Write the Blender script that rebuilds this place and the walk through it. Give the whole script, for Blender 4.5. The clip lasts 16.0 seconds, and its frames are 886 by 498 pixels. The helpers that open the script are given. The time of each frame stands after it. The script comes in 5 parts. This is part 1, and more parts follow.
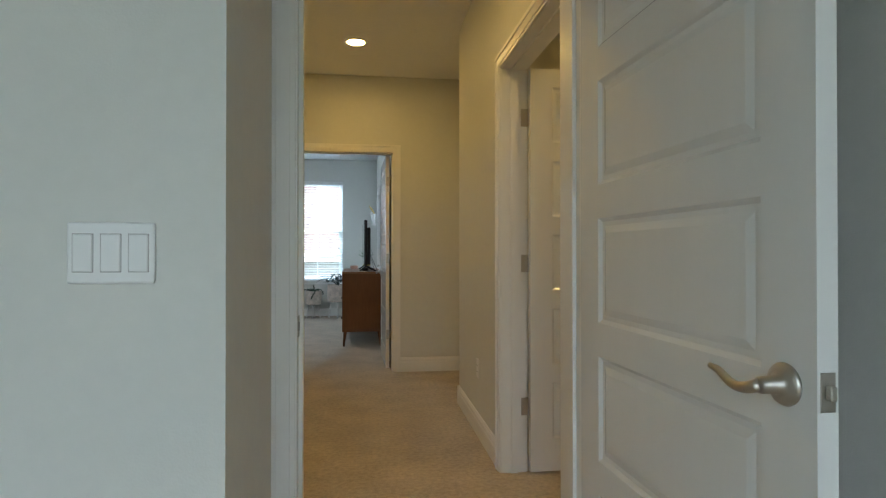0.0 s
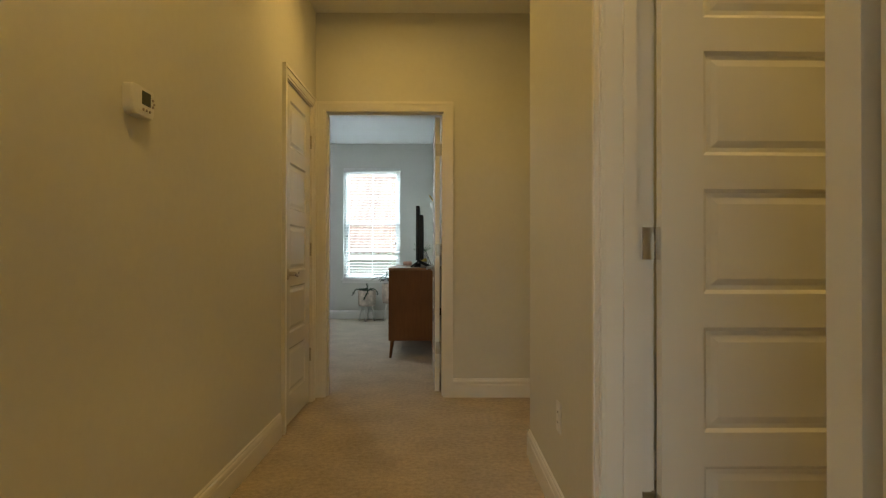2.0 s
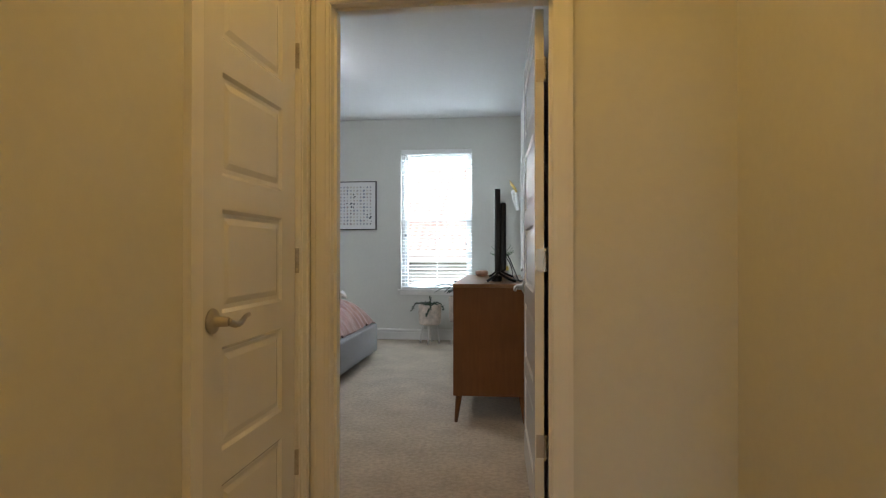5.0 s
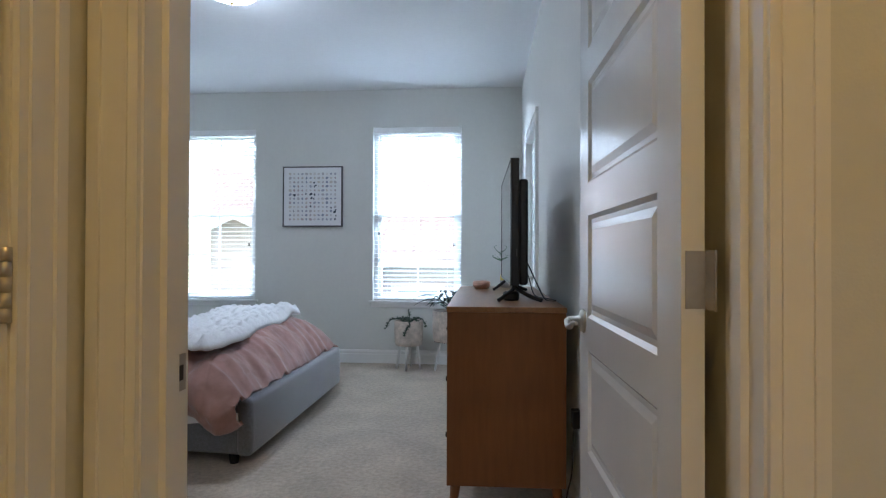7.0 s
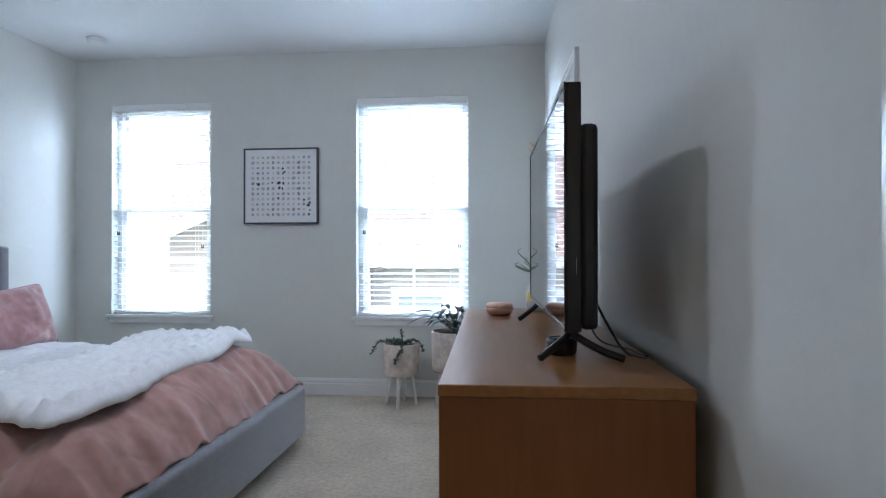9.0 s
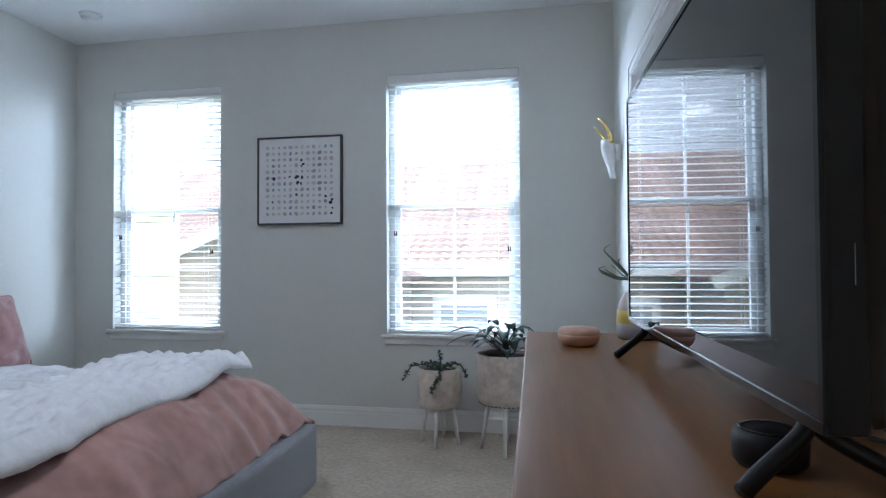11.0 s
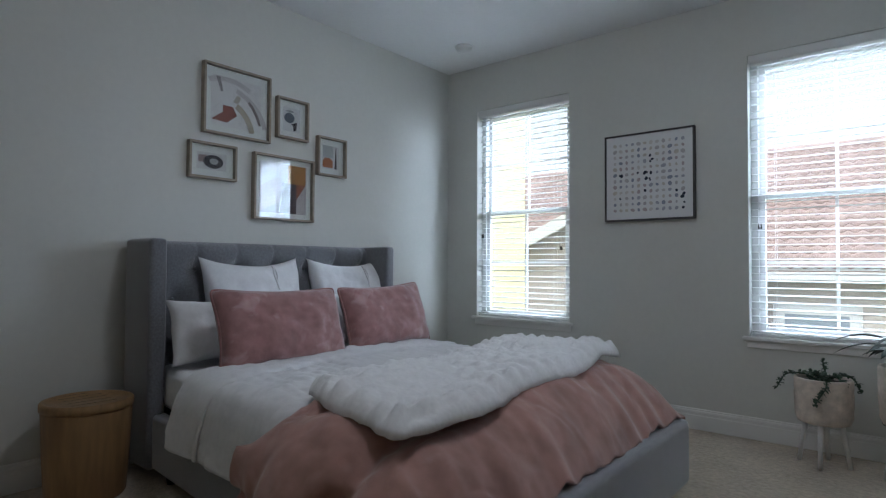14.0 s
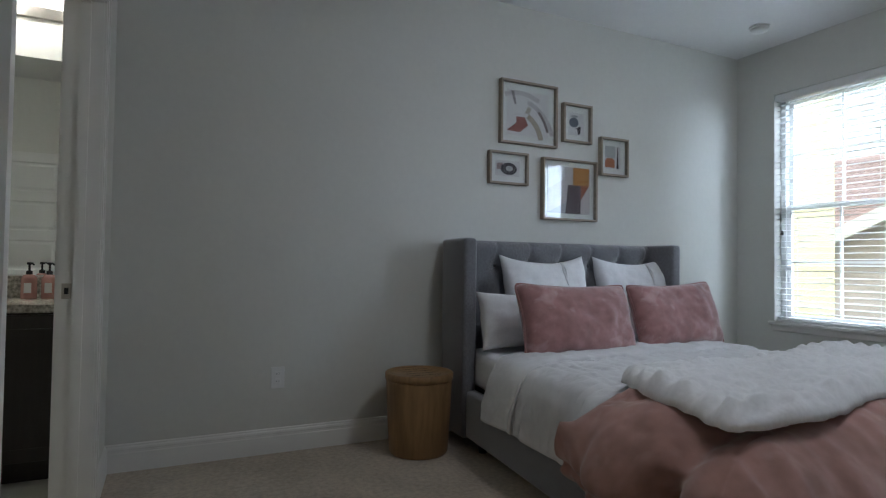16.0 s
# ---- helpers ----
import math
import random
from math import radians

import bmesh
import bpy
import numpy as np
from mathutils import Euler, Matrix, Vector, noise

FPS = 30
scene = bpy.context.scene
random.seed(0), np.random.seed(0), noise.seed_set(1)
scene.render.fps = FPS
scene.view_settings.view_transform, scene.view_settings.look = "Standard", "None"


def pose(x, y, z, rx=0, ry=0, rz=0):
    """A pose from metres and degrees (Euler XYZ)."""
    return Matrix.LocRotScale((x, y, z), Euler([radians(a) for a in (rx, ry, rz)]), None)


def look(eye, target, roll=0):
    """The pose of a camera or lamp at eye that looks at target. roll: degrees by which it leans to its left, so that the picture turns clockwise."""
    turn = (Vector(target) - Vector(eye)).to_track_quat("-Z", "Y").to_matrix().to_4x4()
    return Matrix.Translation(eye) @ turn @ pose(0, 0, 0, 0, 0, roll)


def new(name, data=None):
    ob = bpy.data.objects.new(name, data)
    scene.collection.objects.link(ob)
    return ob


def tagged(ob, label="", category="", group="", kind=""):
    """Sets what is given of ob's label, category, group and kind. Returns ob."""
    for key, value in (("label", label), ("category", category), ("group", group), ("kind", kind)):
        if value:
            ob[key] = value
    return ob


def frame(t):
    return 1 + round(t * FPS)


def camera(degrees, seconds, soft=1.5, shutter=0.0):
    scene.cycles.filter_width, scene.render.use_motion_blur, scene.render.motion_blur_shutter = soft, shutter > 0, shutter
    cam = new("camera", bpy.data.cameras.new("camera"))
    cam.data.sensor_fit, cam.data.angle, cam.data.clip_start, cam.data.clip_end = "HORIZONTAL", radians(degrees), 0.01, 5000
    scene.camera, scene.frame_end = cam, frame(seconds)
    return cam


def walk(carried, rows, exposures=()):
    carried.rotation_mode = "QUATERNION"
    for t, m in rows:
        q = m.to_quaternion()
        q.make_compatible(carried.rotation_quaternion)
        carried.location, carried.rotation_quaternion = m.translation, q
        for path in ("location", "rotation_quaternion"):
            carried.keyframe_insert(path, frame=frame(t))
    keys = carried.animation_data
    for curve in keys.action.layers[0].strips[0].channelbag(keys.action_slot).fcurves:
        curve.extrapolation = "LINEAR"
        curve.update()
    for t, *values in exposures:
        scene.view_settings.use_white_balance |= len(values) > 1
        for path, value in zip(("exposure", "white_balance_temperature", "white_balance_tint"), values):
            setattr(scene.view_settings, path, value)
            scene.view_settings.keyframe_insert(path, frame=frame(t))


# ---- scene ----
cam = camera(75.3, 16.0, soft=1.2)
PATH = [
    (0, (0.07, 0.039, 1.102), (0.331, 2.022, 1.116), -0.0),
    (0.5, (0.12, 0.393, 1.097), (0.363, 2.378, 1.113), 0.1),
    (1, (0.209, 0.75, 1.095), (0.399, 2.741, 1.112), 0.1),
    (1.5, (0.278, 1.027, 1.062), (0.334, 3.027, 1.076), 0.1),
    (2, (0.289, 1.292, 1.021), (0.295, 3.292, 1.037), 0.1),
    (2.5, (0.304, 1.567, 1.02), (0.225, 3.565, 1.036), 0.1),
    (3, (0.314, 1.868, 1.032), (0.132, 3.86, 1.046), 0.1),
    (3.5, (0.287, 2.209, 1.06), (0.026, 4.192, 1.074), 0.2),
    (4, (0.248, 2.564, 1.065), (-0.007, 4.548, 1.077), 0.1),
    (6.3, (-0.008, 4.147, 1.097), (-0.246, 6.133, 1.112), 0.1),
    (6.5, (-0.036, 4.282, 1.083), (-0.239, 6.271, 1.102), 0.2),
    (7, (-0.042, 4.616, 1.087), (-0.216, 6.608, 1.106), 0.2),
    (7.5, (-0.052, 4.93, 1.095), (-0.245, 6.921, 1.111), 0.0),
    (8, (-0.104, 5.206, 1.1), (-0.3, 7.197, 1.119), 0.2),
    (8.5, (-0.112, 5.483, 1.108), (-0.306, 7.473, 1.128), -0.1),
    (8.7, (-0.108, 5.619, 1.127), (-0.304, 7.61, 1.141), -0.1),
    (10.8, (-0.155, 6.537, 1.119), (-0.449, 8.514, 1.156), -0.2),
    (11, (-0.197, 6.566, 1.101), (-0.548, 8.534, 1.146), -0.3),
    (11.5, (-0.212, 6.688, 1.038), (-0.802, 8.597, 1.104), -0.3),
    (12, (-0.285, 6.619, 1.038), (-1.031, 8.473, 1.096), -0.0),
    (12.5, (-0.294, 6.557, 1.058), (-1.155, 8.362, 1.104), 0.0),
    (13, (-0.36, 6.46, 1.057), (-1.315, 8.217, 1.104), 0.0),
    (13.5, (-0.383, 6.4, 1.051), (-1.485, 8.068, 1.105), 0.2),
    (14, (-0.438, 6.363, 1.049), (-1.714, 7.902, 1.105), 0.3),
    (14.5, (-0.431, 6.297, 1.052), (-1.886, 7.669, 1.101), 0.5),
    (15, (-0.5, 6.216, 1.03), (-2.076, 7.445, 1.09), 0.5),
    (15.5, (-0.455, 6.16, 1.029), (-2.158, 7.207, 1.083), 0.7),
    (16, (-0.452, 6.1, 1.022), (-2.255, 6.964, 1.075), 0.8),
]
walk(cam, [(t, look(eye, target, roll)) for t, eye, target, roll in PATH], [(0.0, 5.2, 5480, 3), (1.2, 5.08, 5850, 0), (2.5, 5.12, 6400, 4), (4.2, 5.38, 6400, 9), (6.3, 5.37, 5500, 10), (7.0, 5.45, 5400, 11), (7.6, 5.6, 5350, 12), (8.5, 5.53, 5450, 13), (11.0, 5.15, 5500, 12), (12.5, 4.85, 5650, 12), (14.0, 4.5, 5850, 11), (16.0, 4.64, 5950, 11)])

# ---------------------------------------------------------------- world and light
world = bpy.data.worlds.new("sky")
scene.world = world
world.use_nodes = True
wn = world.node_tree
sky = wn.nodes.new("ShaderNodeTexSky")
sky.sky_type, sky.sun_disc = "NISHITA", False
sky.sun_elevation, sky.sun_rotation = radians(52), radians(200)
sky.air_density, sky.dust_density, sky.ozone_density = 1.0, 2.0, 1.0
pale = wn.nodes.new("ShaderNodeHueSaturation")       # thin high cloud takes most of the blue out
pale.inputs["Saturation"].default_value = 0.22
wn.links.new(sky.outputs["Color"], pale.inputs["Color"])
wn.links.new(pale.outputs["Color"], wn.nodes["Background"].inputs["Color"])
wn.nodes["Background"].inputs["Strength"].default_value = 0.0135

sun = new("sun", bpy.data.lights.new("sun", "SUN"))
sun.data.energy, sun.data.angle, sun.data.color = 0.10, radians(15), (1.0, 0.95, 0.87)
sun.matrix_world = look((0, 0, 30), (0.34 * 23, 0.94 * 23, 0.5))

# unseen area lamps added above and beside the bedroom windows to boost the skylight
for eye, aim, wide, high, watts in (
    ((-0.9, 14.2, 5.4), (-1.8, 10.4, 1.5), 5.0, 1.8, 20.0),
    ((4.9, 14.0, 3.0), (-0.9, 10.3, 1.45), 4.6, 4.2, 8.0),
    ((-7.9, 14.4, 3.0), (-0.8, 10.3, 1.45), 4.4, 4.2, 24.0),
):
    a = new("window_skylight", bpy.data.lights.new("window_skylight", "AREA"))
    a.data.shape, a.data.size, a.data.size_y = "RECTANGLE", wide, high
    a.data.energy, a.data.color, a.data.spread = watts, (0.74, 0.87, 1.0), radians(72)
    a.matrix_world = look(eye, aim)

# ---------------------------------------------------------------- materials
MATS = {}


def mat(name, color, rough=0.5, metal=0.0, var=0.08, scale=8.0, bump=0.0, bscale=60.0, spec=0.5, sheen=0.0, coat=0.0, emit=None, strength=0.0, var2=0.0, scale2=1.2, stretch=None, rvar=0.0, patch=None):
    """A procedural surface: base colour varied at two scales, roughness variation and a fine relief."""
    m = bpy.data.materials.new(name)
    m.use_nodes = True
    nt = m.node_tree
    b = nt.nodes["Principled BSDF"]
    b.inputs["Roughness"].default_value, b.inputs["Metallic"].default_value = rough, metal
    b.inputs["Specular IOR Level"].default_value = spec
    if sheen:
        b.inputs["Sheen Weight"].default_value = sheen
        b.inputs["Sheen Roughness"].default_value = 0.45
    if coat:
        b.inputs["Coat Weight"].default_value, b.inputs["Coat Roughness"].default_value = coat, 0.12
    if emit:
        b.inputs["Emission Color"].default_value, b.inputs["Emission Strength"].default_value = (*emit, 1), strength
    tc = nt.nodes.new("ShaderNodeTexCoord")
    src = tc.outputs["Object"]
    if stretch:
        mp = nt.nodes.new("ShaderNodeMapping")
        mp.inputs["Scale"].default_value = stretch
        nt.links.new(src, mp.inputs["Vector"])
        src = mp.outputs["Vector"]
    n1 = nt.nodes.new("ShaderNodeTexNoise")
    n1.inputs["Scale"].default_value, n1.inputs["Detail"].default_value = scale, 6
    nt.links.new(src, n1.inputs["Vector"])
    r1 = nt.nodes.new("ShaderNodeMapRange")
    r1.inputs["From Min"].default_value, r1.inputs["From Max"].default_value = 0.3, 0.7
    r1.inputs["To Min"].default_value, r1.inputs["To Max"].default_value = 1 - var, 1 + var
    nt.links.new(n1.outputs["Fac"], r1.inputs["Value"])
    n2 = nt.nodes.new("ShaderNodeTexNoise")
    n2.inputs["Scale"].default_value, n2.inputs["Detail"].default_value = scale2, 3
    nt.links.new(tc.outputs["Object"], n2.inputs["Vector"])
    r2 = nt.nodes.new("ShaderNodeMapRange")
    r2.inputs["From Min"].default_value, r2.inputs["From Max"].default_value = 0.3, 0.7
    r2.inputs["To Min"].default_value, r2.inputs["To Max"].default_value = 1 - var2, 1 + var2
    nt.links.new(n2.outputs["Fac"], r2.inputs["Value"])
    mu = nt.nodes.new("ShaderNodeMath")
    mu.operation = "MULTIPLY"
    nt.links.new(r1.outputs[0], mu.inputs[0])
    nt.links.new(r2.outputs[0], mu.inputs[1])
    sc = nt.nodes.new("ShaderNodeVectorMath")
    sc.operation = "SCALE"
    sc.inputs[0].default_value = color
    nt.links.new(mu.outputs[0], sc.inputs["Scale"])
    out = sc.outputs[0]
    if patch:
        n4 = nt.nodes.new("ShaderNodeTexNoise")
        n4.inputs["Scale"].default_value, n4.inputs["Detail"].default_value, n4.inputs["Distortion"].default_value = 8.0, 5, 0.6
        nt.links.new(tc.outputs["Object"], n4.inputs["Vector"])
        r4 = nt.nodes.new("ShaderNodeMapRange")
        r4.inputs["From Min"].default_value, r4.inputs["From Max"].default_value = 0.58, 0.74
        r4.inputs["To Min"].default_value, r4.inputs["To Max"].default_value = 0.0, 0.65
        nt.links.new(n4.outputs["Fac"], r4.inputs["Value"])
        mx = nt.nodes.new("ShaderNodeMix")
        mx.data_type = "RGBA"
        nt.links.new(r4.outputs[0], mx.inputs["Factor"])
        for sk in mx.inputs:
            if sk.type == "RGBA" and sk.name == "A":
                nt.links.new(out, sk)
            if sk.type == "RGBA" and sk.name == "B":
                sk.default_value = (*patch, 1)
        out = [o for o in mx.outputs if o.type == "RGBA"][0]
    nt.links.new(out, b.inputs["Base Color"])
    if rvar:
        r3 = nt.nodes.new("ShaderNodeMapRange")
        r3.inputs["From Min"].default_value, r3.inputs["From Max"].default_value = 0.3, 0.7
        r3.inputs["To Min"].default_value, r3.inputs["To Max"].default_value = max(0.02, rough - rvar), rough + rvar
        nt.links.new(n2.outputs["Fac"], r3.inputs["Value"])
        nt.links.new(r3.outputs[0], b.inputs["Roughness"])
    if bump:
        n3 = nt.nodes.new("ShaderNodeTexNoise")
        n3.inputs["Scale"].default_value, n3.inputs["Detail"].default_value = bscale, 4
        nt.links.new(src, n3.inputs["Vector"])
        bp = nt.nodes.new("ShaderNodeBump")
        bp.inputs["Strength"].default_value, bp.inputs["Distance"].default_value = bump, 0.004
        nt.links.new(n3.outputs["Fac"], bp.inputs["Height"])
        nt.links.new(bp.outputs["Normal"], b.inputs["Normal"])
    MATS[name] = m
    return m


WALL = mat("wall_paint", (0.67, 0.668, 0.625), 0.62, var=0.015, scale=30, bump=0.12, bscale=220, var2=0.02)
CEIL = mat("ceiling_paint", (0.80, 0.80, 0.79), 0.8, var=0.015, scale=40, bump=0.2, bscale=160, var2=0.015)
TRIM = mat("trim_paint", (0.80, 0.79, 0.76), 0.32, var=0.015, scale=10, bump=0.03, bscale=90, var2=0.02)
DOORM = mat("door_paint", (0.78, 0.78, 0.76), 0.19, var=0.012, scale=14, bump=0.03, bscale=90, stretch=(1, 1, 0.2))
CARPET = mat("carpet", (0.48, 0.405, 0.315), 0.95, var=0.17, scale=40, bump=1.0, bscale=80, sheen=0.25, var2=0.12, scale2=4.0, spec=0.1)
NICKEL = mat("satin_nickel", (0.50, 0.47, 0.42), 0.36, metal=1.0, var=0.04, scale=60, rvar=0.06)
BRASSY = mat("gold_brass", (0.80, 0.58, 0.22), 0.22, metal=1.0, var=0.05, scale=20)
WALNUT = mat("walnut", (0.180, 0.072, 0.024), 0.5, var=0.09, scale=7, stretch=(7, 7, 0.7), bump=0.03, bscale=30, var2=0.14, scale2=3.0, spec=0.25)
# same wood as the sides, colour lifted for the brighter light on top
WALNUT_LIT = mat("walnut_lit", (0.26, 0.116, 0.036), 0.34, var=0.14, scale=7, stretch=(9, 0.7, 9), bump=0.04, bscale=30, var2=0.10, coat=0.06, spec=0.4)
KNOBM = mat("dark_bronze", (0.025, 0.02, 0.018), 0.35, metal=0.7, var=0.1)
BLACK = mat("black_plastic", (0.012, 0.012, 0.014), 0.42, var=0.08, scale=40, bump=0.05, bscale=300, spec=0.4)
GLOSSB = mat("gloss_black", (0.008, 0.008, 0.010), 0.10, var=0.05)
SCREEN = mat("screen_glass", (0.010, 0.011, 0.014), 0.02, var=0.02, spec=1.0)
GREYFAB = mat("grey_upholstery", (0.19, 0.192, 0.208), 0.9, var=0.16, scale=90, bump=0.45, bscale=420, sheen=0.9, var2=0.07, spec=0.15)
PINKCUSH = mat("pink_velvet_cushion", (0.36, 0.19, 0.18), 0.85, var=0.14, scale=22, bump=0.3, bscale=300, sheen=0.7, var2=0.13, scale2=9, spec=0.15, patch=(0.62, 0.45, 0.43))
PINKVEL = mat("dusty_pink_velvet", (0.43, 0.245, 0.208), 0.85, var=0.12, scale=16, bump=0.25, bscale=300, sheen=0.42, var2=0.12, scale2=5, spec=0.15, patch=(0.50, 0.32, 0.28))
WHITECOT = mat("white_cotton", (0.83, 0.83, 0.84), 0.9, var=0.03, scale=60, bump=0.25, bscale=500, sheen=0.15, var2=0.03, spec=0.2)
QUILTM = mat("white_quilt", (0.76, 0.755, 0.76), 0.9, var=0.03, scale=30, bump=0.5, bscale=45, sheen=0.15, var2=0.03, spec=0.2)
FUR = mat("white_faux_fur", (0.90, 0.90, 0.90), 0.95, var=0.05, scale=60, bump=0.6, bscale=330, sheen=0.4, var2=0.05, spec=0.1)
OAK = mat("pale_oak_frame", (0.33, 0.275, 0.21), 0.5, var=0.14, scale=14, stretch=(1, 3, 3), bump=0.05)
MATTE = mat("white_mat_board", (0.80, 0.79, 0.77), 0.8, var=0.01)
FRAMEBLK = mat("charcoal_frame", (0.065, 0.06, 0.057), 0.5, var=0.1)
PAPER = mat("art_paper", (0.78, 0.77, 0.77), 0.8, var=0.02)
VINYL = mat("window_vinyl", (0.80, 0.80, 0.79), 0.35, var=0.01)
BLIND = mat("blind_slat_white", (0.82, 0.82, 0.80), 0.4, var=0.015)
CORD = mat("white_cord", (0.8, 0.8, 0.78), 0.7)
POTM = mat("cream_ceramic", (0.66, 0.57, 0.49), 0.7, var=0.12, scale=34, bump=0.4, bscale=50, var2=0.16, scale2=14.0)
LEGW = mat("white_painted_wood", (0.78, 0.77, 0.74), 0.45, var=0.03)
SOIL = mat("potting_soil", (0.03, 0.022, 0.016), 0.95, var=0.4, scale=60, bump=0.8, bscale=120)
LEAF = mat("dark_leaf", (0.022, 0.040, 0.030), 0.38, var=0.25, scale=20, var2=0.2, scale2=8)
LEAF2 = mat("succulent_leaf", (0.045, 0.085, 0.05), 0.5, var=0.25, scale=30, var2=0.2, scale2=8)
AIRPL = mat("air_plant_leaf", (0.16, 0.24, 0.15), 0.6, var=0.2, scale=30)
PLASTW = mat("white_plastic", (0.78, 0.78, 0.77), 0.3, var=0.01)
LCD = mat("lcd_grey", (0.06, 0.07, 0.06), 0.2, var=0.05)
WOODB = mat("bleached_stool_wood", (0.312, 0.183, 0.078), 0.5, var=0.22, scale=9, stretch=(4, 4, 0.5), bump=0.1, bscale=40, var2=0.1)
PINKST = mat("pink_onyx", (0.72, 0.45, 0.33), 0.3, var=0.16, scale=18, var2=0.1, scale2=9)
VGREY = mat("grey_glaze", (0.34, 0.31, 0.30), 0.5, var=0.05)
VWHITE = mat("white_glaze", (0.74, 0.70, 0.66), 0.3, var=0.03)
VYELL = mat("yellow_glaze", (0.68, 0.52, 0.10), 0.35, var=0.06)
BONE = mat("white_resin", (0.76, 0.74, 0.71), 0.6, var=0.06, scale=14, bump=0.2, bscale=40)
ESPRESSO = mat("espresso_wood", (0.022, 0.016, 0.013), 0.4, var=0.2, scale=8, stretch=(6, 6, 0.6))
GRANITE = mat("granite", (0.40, 0.37, 0.32), 0.22, var=0.5, scale=70, var2=0.2, scale2=14)
TILEF = mat("floor_tile", (0.52, 0.49, 0.44), 0.4, var=0.08, scale=6)
PINKGL = mat("pink_bottle", (0.55, 0.30, 0.26), 0.25, var=0.04)
TERRA = mat("terracotta_tile", (0.42, 0.315, 0.28), 0.8, var=0.22, scale=3, var2=0.2, scale2=0.8)
STUCCOY = mat("yellow_stucco", (0.46, 0.37, 0.19), 0.9, var=0.05, scale=12, bump=0.3, bscale=40, var2=0.04)
STUCCOG = mat("grey_siding", (0.60, 0.53, 0.49), 0.85, var=0.06, scale=6, var2=0.05)
STUCCOB = mat("beige_stucco", (0.62, 0.55, 0.50), 0.9, var=0.05, scale=10, bump=0.3, bscale=40)
EXTWHITE = mat("white_exterior_trim", (0.78, 0.77, 0.75), 0.6, var=0.02)
EXTGLASS = mat("dark_window_glass", (0.32, 0.36, 0.40), 0.08, var=0.05)
GRASSM = mat("lawn", (0.07, 0.10, 0.04), 0.95, var=0.4, scale=4, bump=0.5, bscale=40)
MIRROR = mat("mirror_silver", (0.86, 0.88, 0.87), 0.015, metal=1.0, var=0.0)
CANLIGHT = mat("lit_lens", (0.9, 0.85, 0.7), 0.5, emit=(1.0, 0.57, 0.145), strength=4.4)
DOMELIGHT = mat("lit_glass_dome", (0.9, 0.88, 0.84), 0.4, emit=(0.94, 0.96, 1.0), strength=1.15)
VANLIGHT = mat("lit_vanity_shade", (0.9, 0.88, 0.84), 0.4, emit=(1.0, 0.96, 0.86), strength=1.2)

GLASS = bpy.data.materials.new("clear_glass")
GLASS.use_nodes = True
gl = GLASS.node_tree
gl.nodes.remove(gl.nodes["Principled BSDF"])
gt, gg, gm = (gl.nodes.new("ShaderNodeBsdfTransparent"), gl.nodes.new("ShaderNodeBsdfGlossy"), gl.nodes.new("ShaderNodeMixShader"))
gt.inputs["Color"].default_value = (0.96, 0.975, 0.97, 1)
gg.inputs["Roughness"].default_value = 0.01
gm.inputs[0].default_value = 0.035
gl.links.new(gt.outputs[0], gm.inputs[1])
gl.links.new(gg.outputs[0], gm.inputs[2])
gl.links.new(gm.outputs[0], gl.nodes["Material Output"].inputs["Surface"])


GLAZE = GLASS.copy()
GLAZE.name = "picture_glazing"
for nd in GLAZE.node_tree.nodes:
    if nd.type == "MIX_SHADER":
        nd.inputs[0].default_value = 0.045


def ink(color):
    """A matt print colour for the pictures."""
    key = "ink_%d_%d_%d" % tuple(int(c * 100) for c in color)
    return MATS.get(key) or mat(key, color, 0.8, var=0.08, scale=40)


# ---------------------------------------------------------------- mesh helpers
def box(bm, x0, x1, y0, y1, z0, z1, bevel=0.0, seg=2):
    r = bmesh.ops.create_cube(bm, size=1.0)
    m = Matrix.LocRotScale(((x0 + x1) / 2, (y0 + y1) / 2, (z0 + z1) / 2), None, (x1 - x0, y1 - y0, z1 - z0))
    bmesh.ops.transform(bm, matrix=m, verts=r["verts"])
    if bevel:
        edges = list({e for v in r["verts"] for e in v.link_edges})
        bmesh.ops.bevel(bm, geom=edges, offset=bevel, segments=seg, affect="EDGES", profile=0.5)
    return bm


def cyl(bm, p, q, r0, r1=None, seg=16, caps=True):
    """A rod or cone from p to q."""
    p, q = Vector(p), Vector(q)
    d = q - p
    m = Matrix.Translation((p + q) / 2) @ d.to_track_quat("Z", "Y").to_matrix().to_4x4()
    bmesh.ops.create_cone(bm, cap_ends=caps, segments=seg, radius1=r0, radius2=r0 if r1 is None else r1, depth=d.length, matrix=m)
    return bm


def lathe(bm, profile, seg=32, m=None):
    """Turn a profile of (radius, height) round the z axis."""
    m = m or Matrix()
    rings = []
    for r, z in profile:
        if r < 1e-5:
            rings.append([bm.verts.new(m @ Vector((0, 0, z)))])
        else:
            rings.append([bm.verts.new(m @ Vector((r * math.cos(2 * math.pi * i / seg), r * math.sin(2 * math.pi * i / seg), z))) for i in range(seg)])
    for a, b in zip(rings, rings[1:]):
        for i in range(seg):
            j = (i + 1) % seg
            va = [a[0]] if len(a) == 1 else [a[i], a[j]]
            vb = [b[0]] if len(b) == 1 else [b[j], b[i]]
            if len(va) + len(vb) > 2:
                bm.faces.new(va + vb)
    bmesh.ops.recalc_face_normals(bm, faces=bm.faces)
    return bm


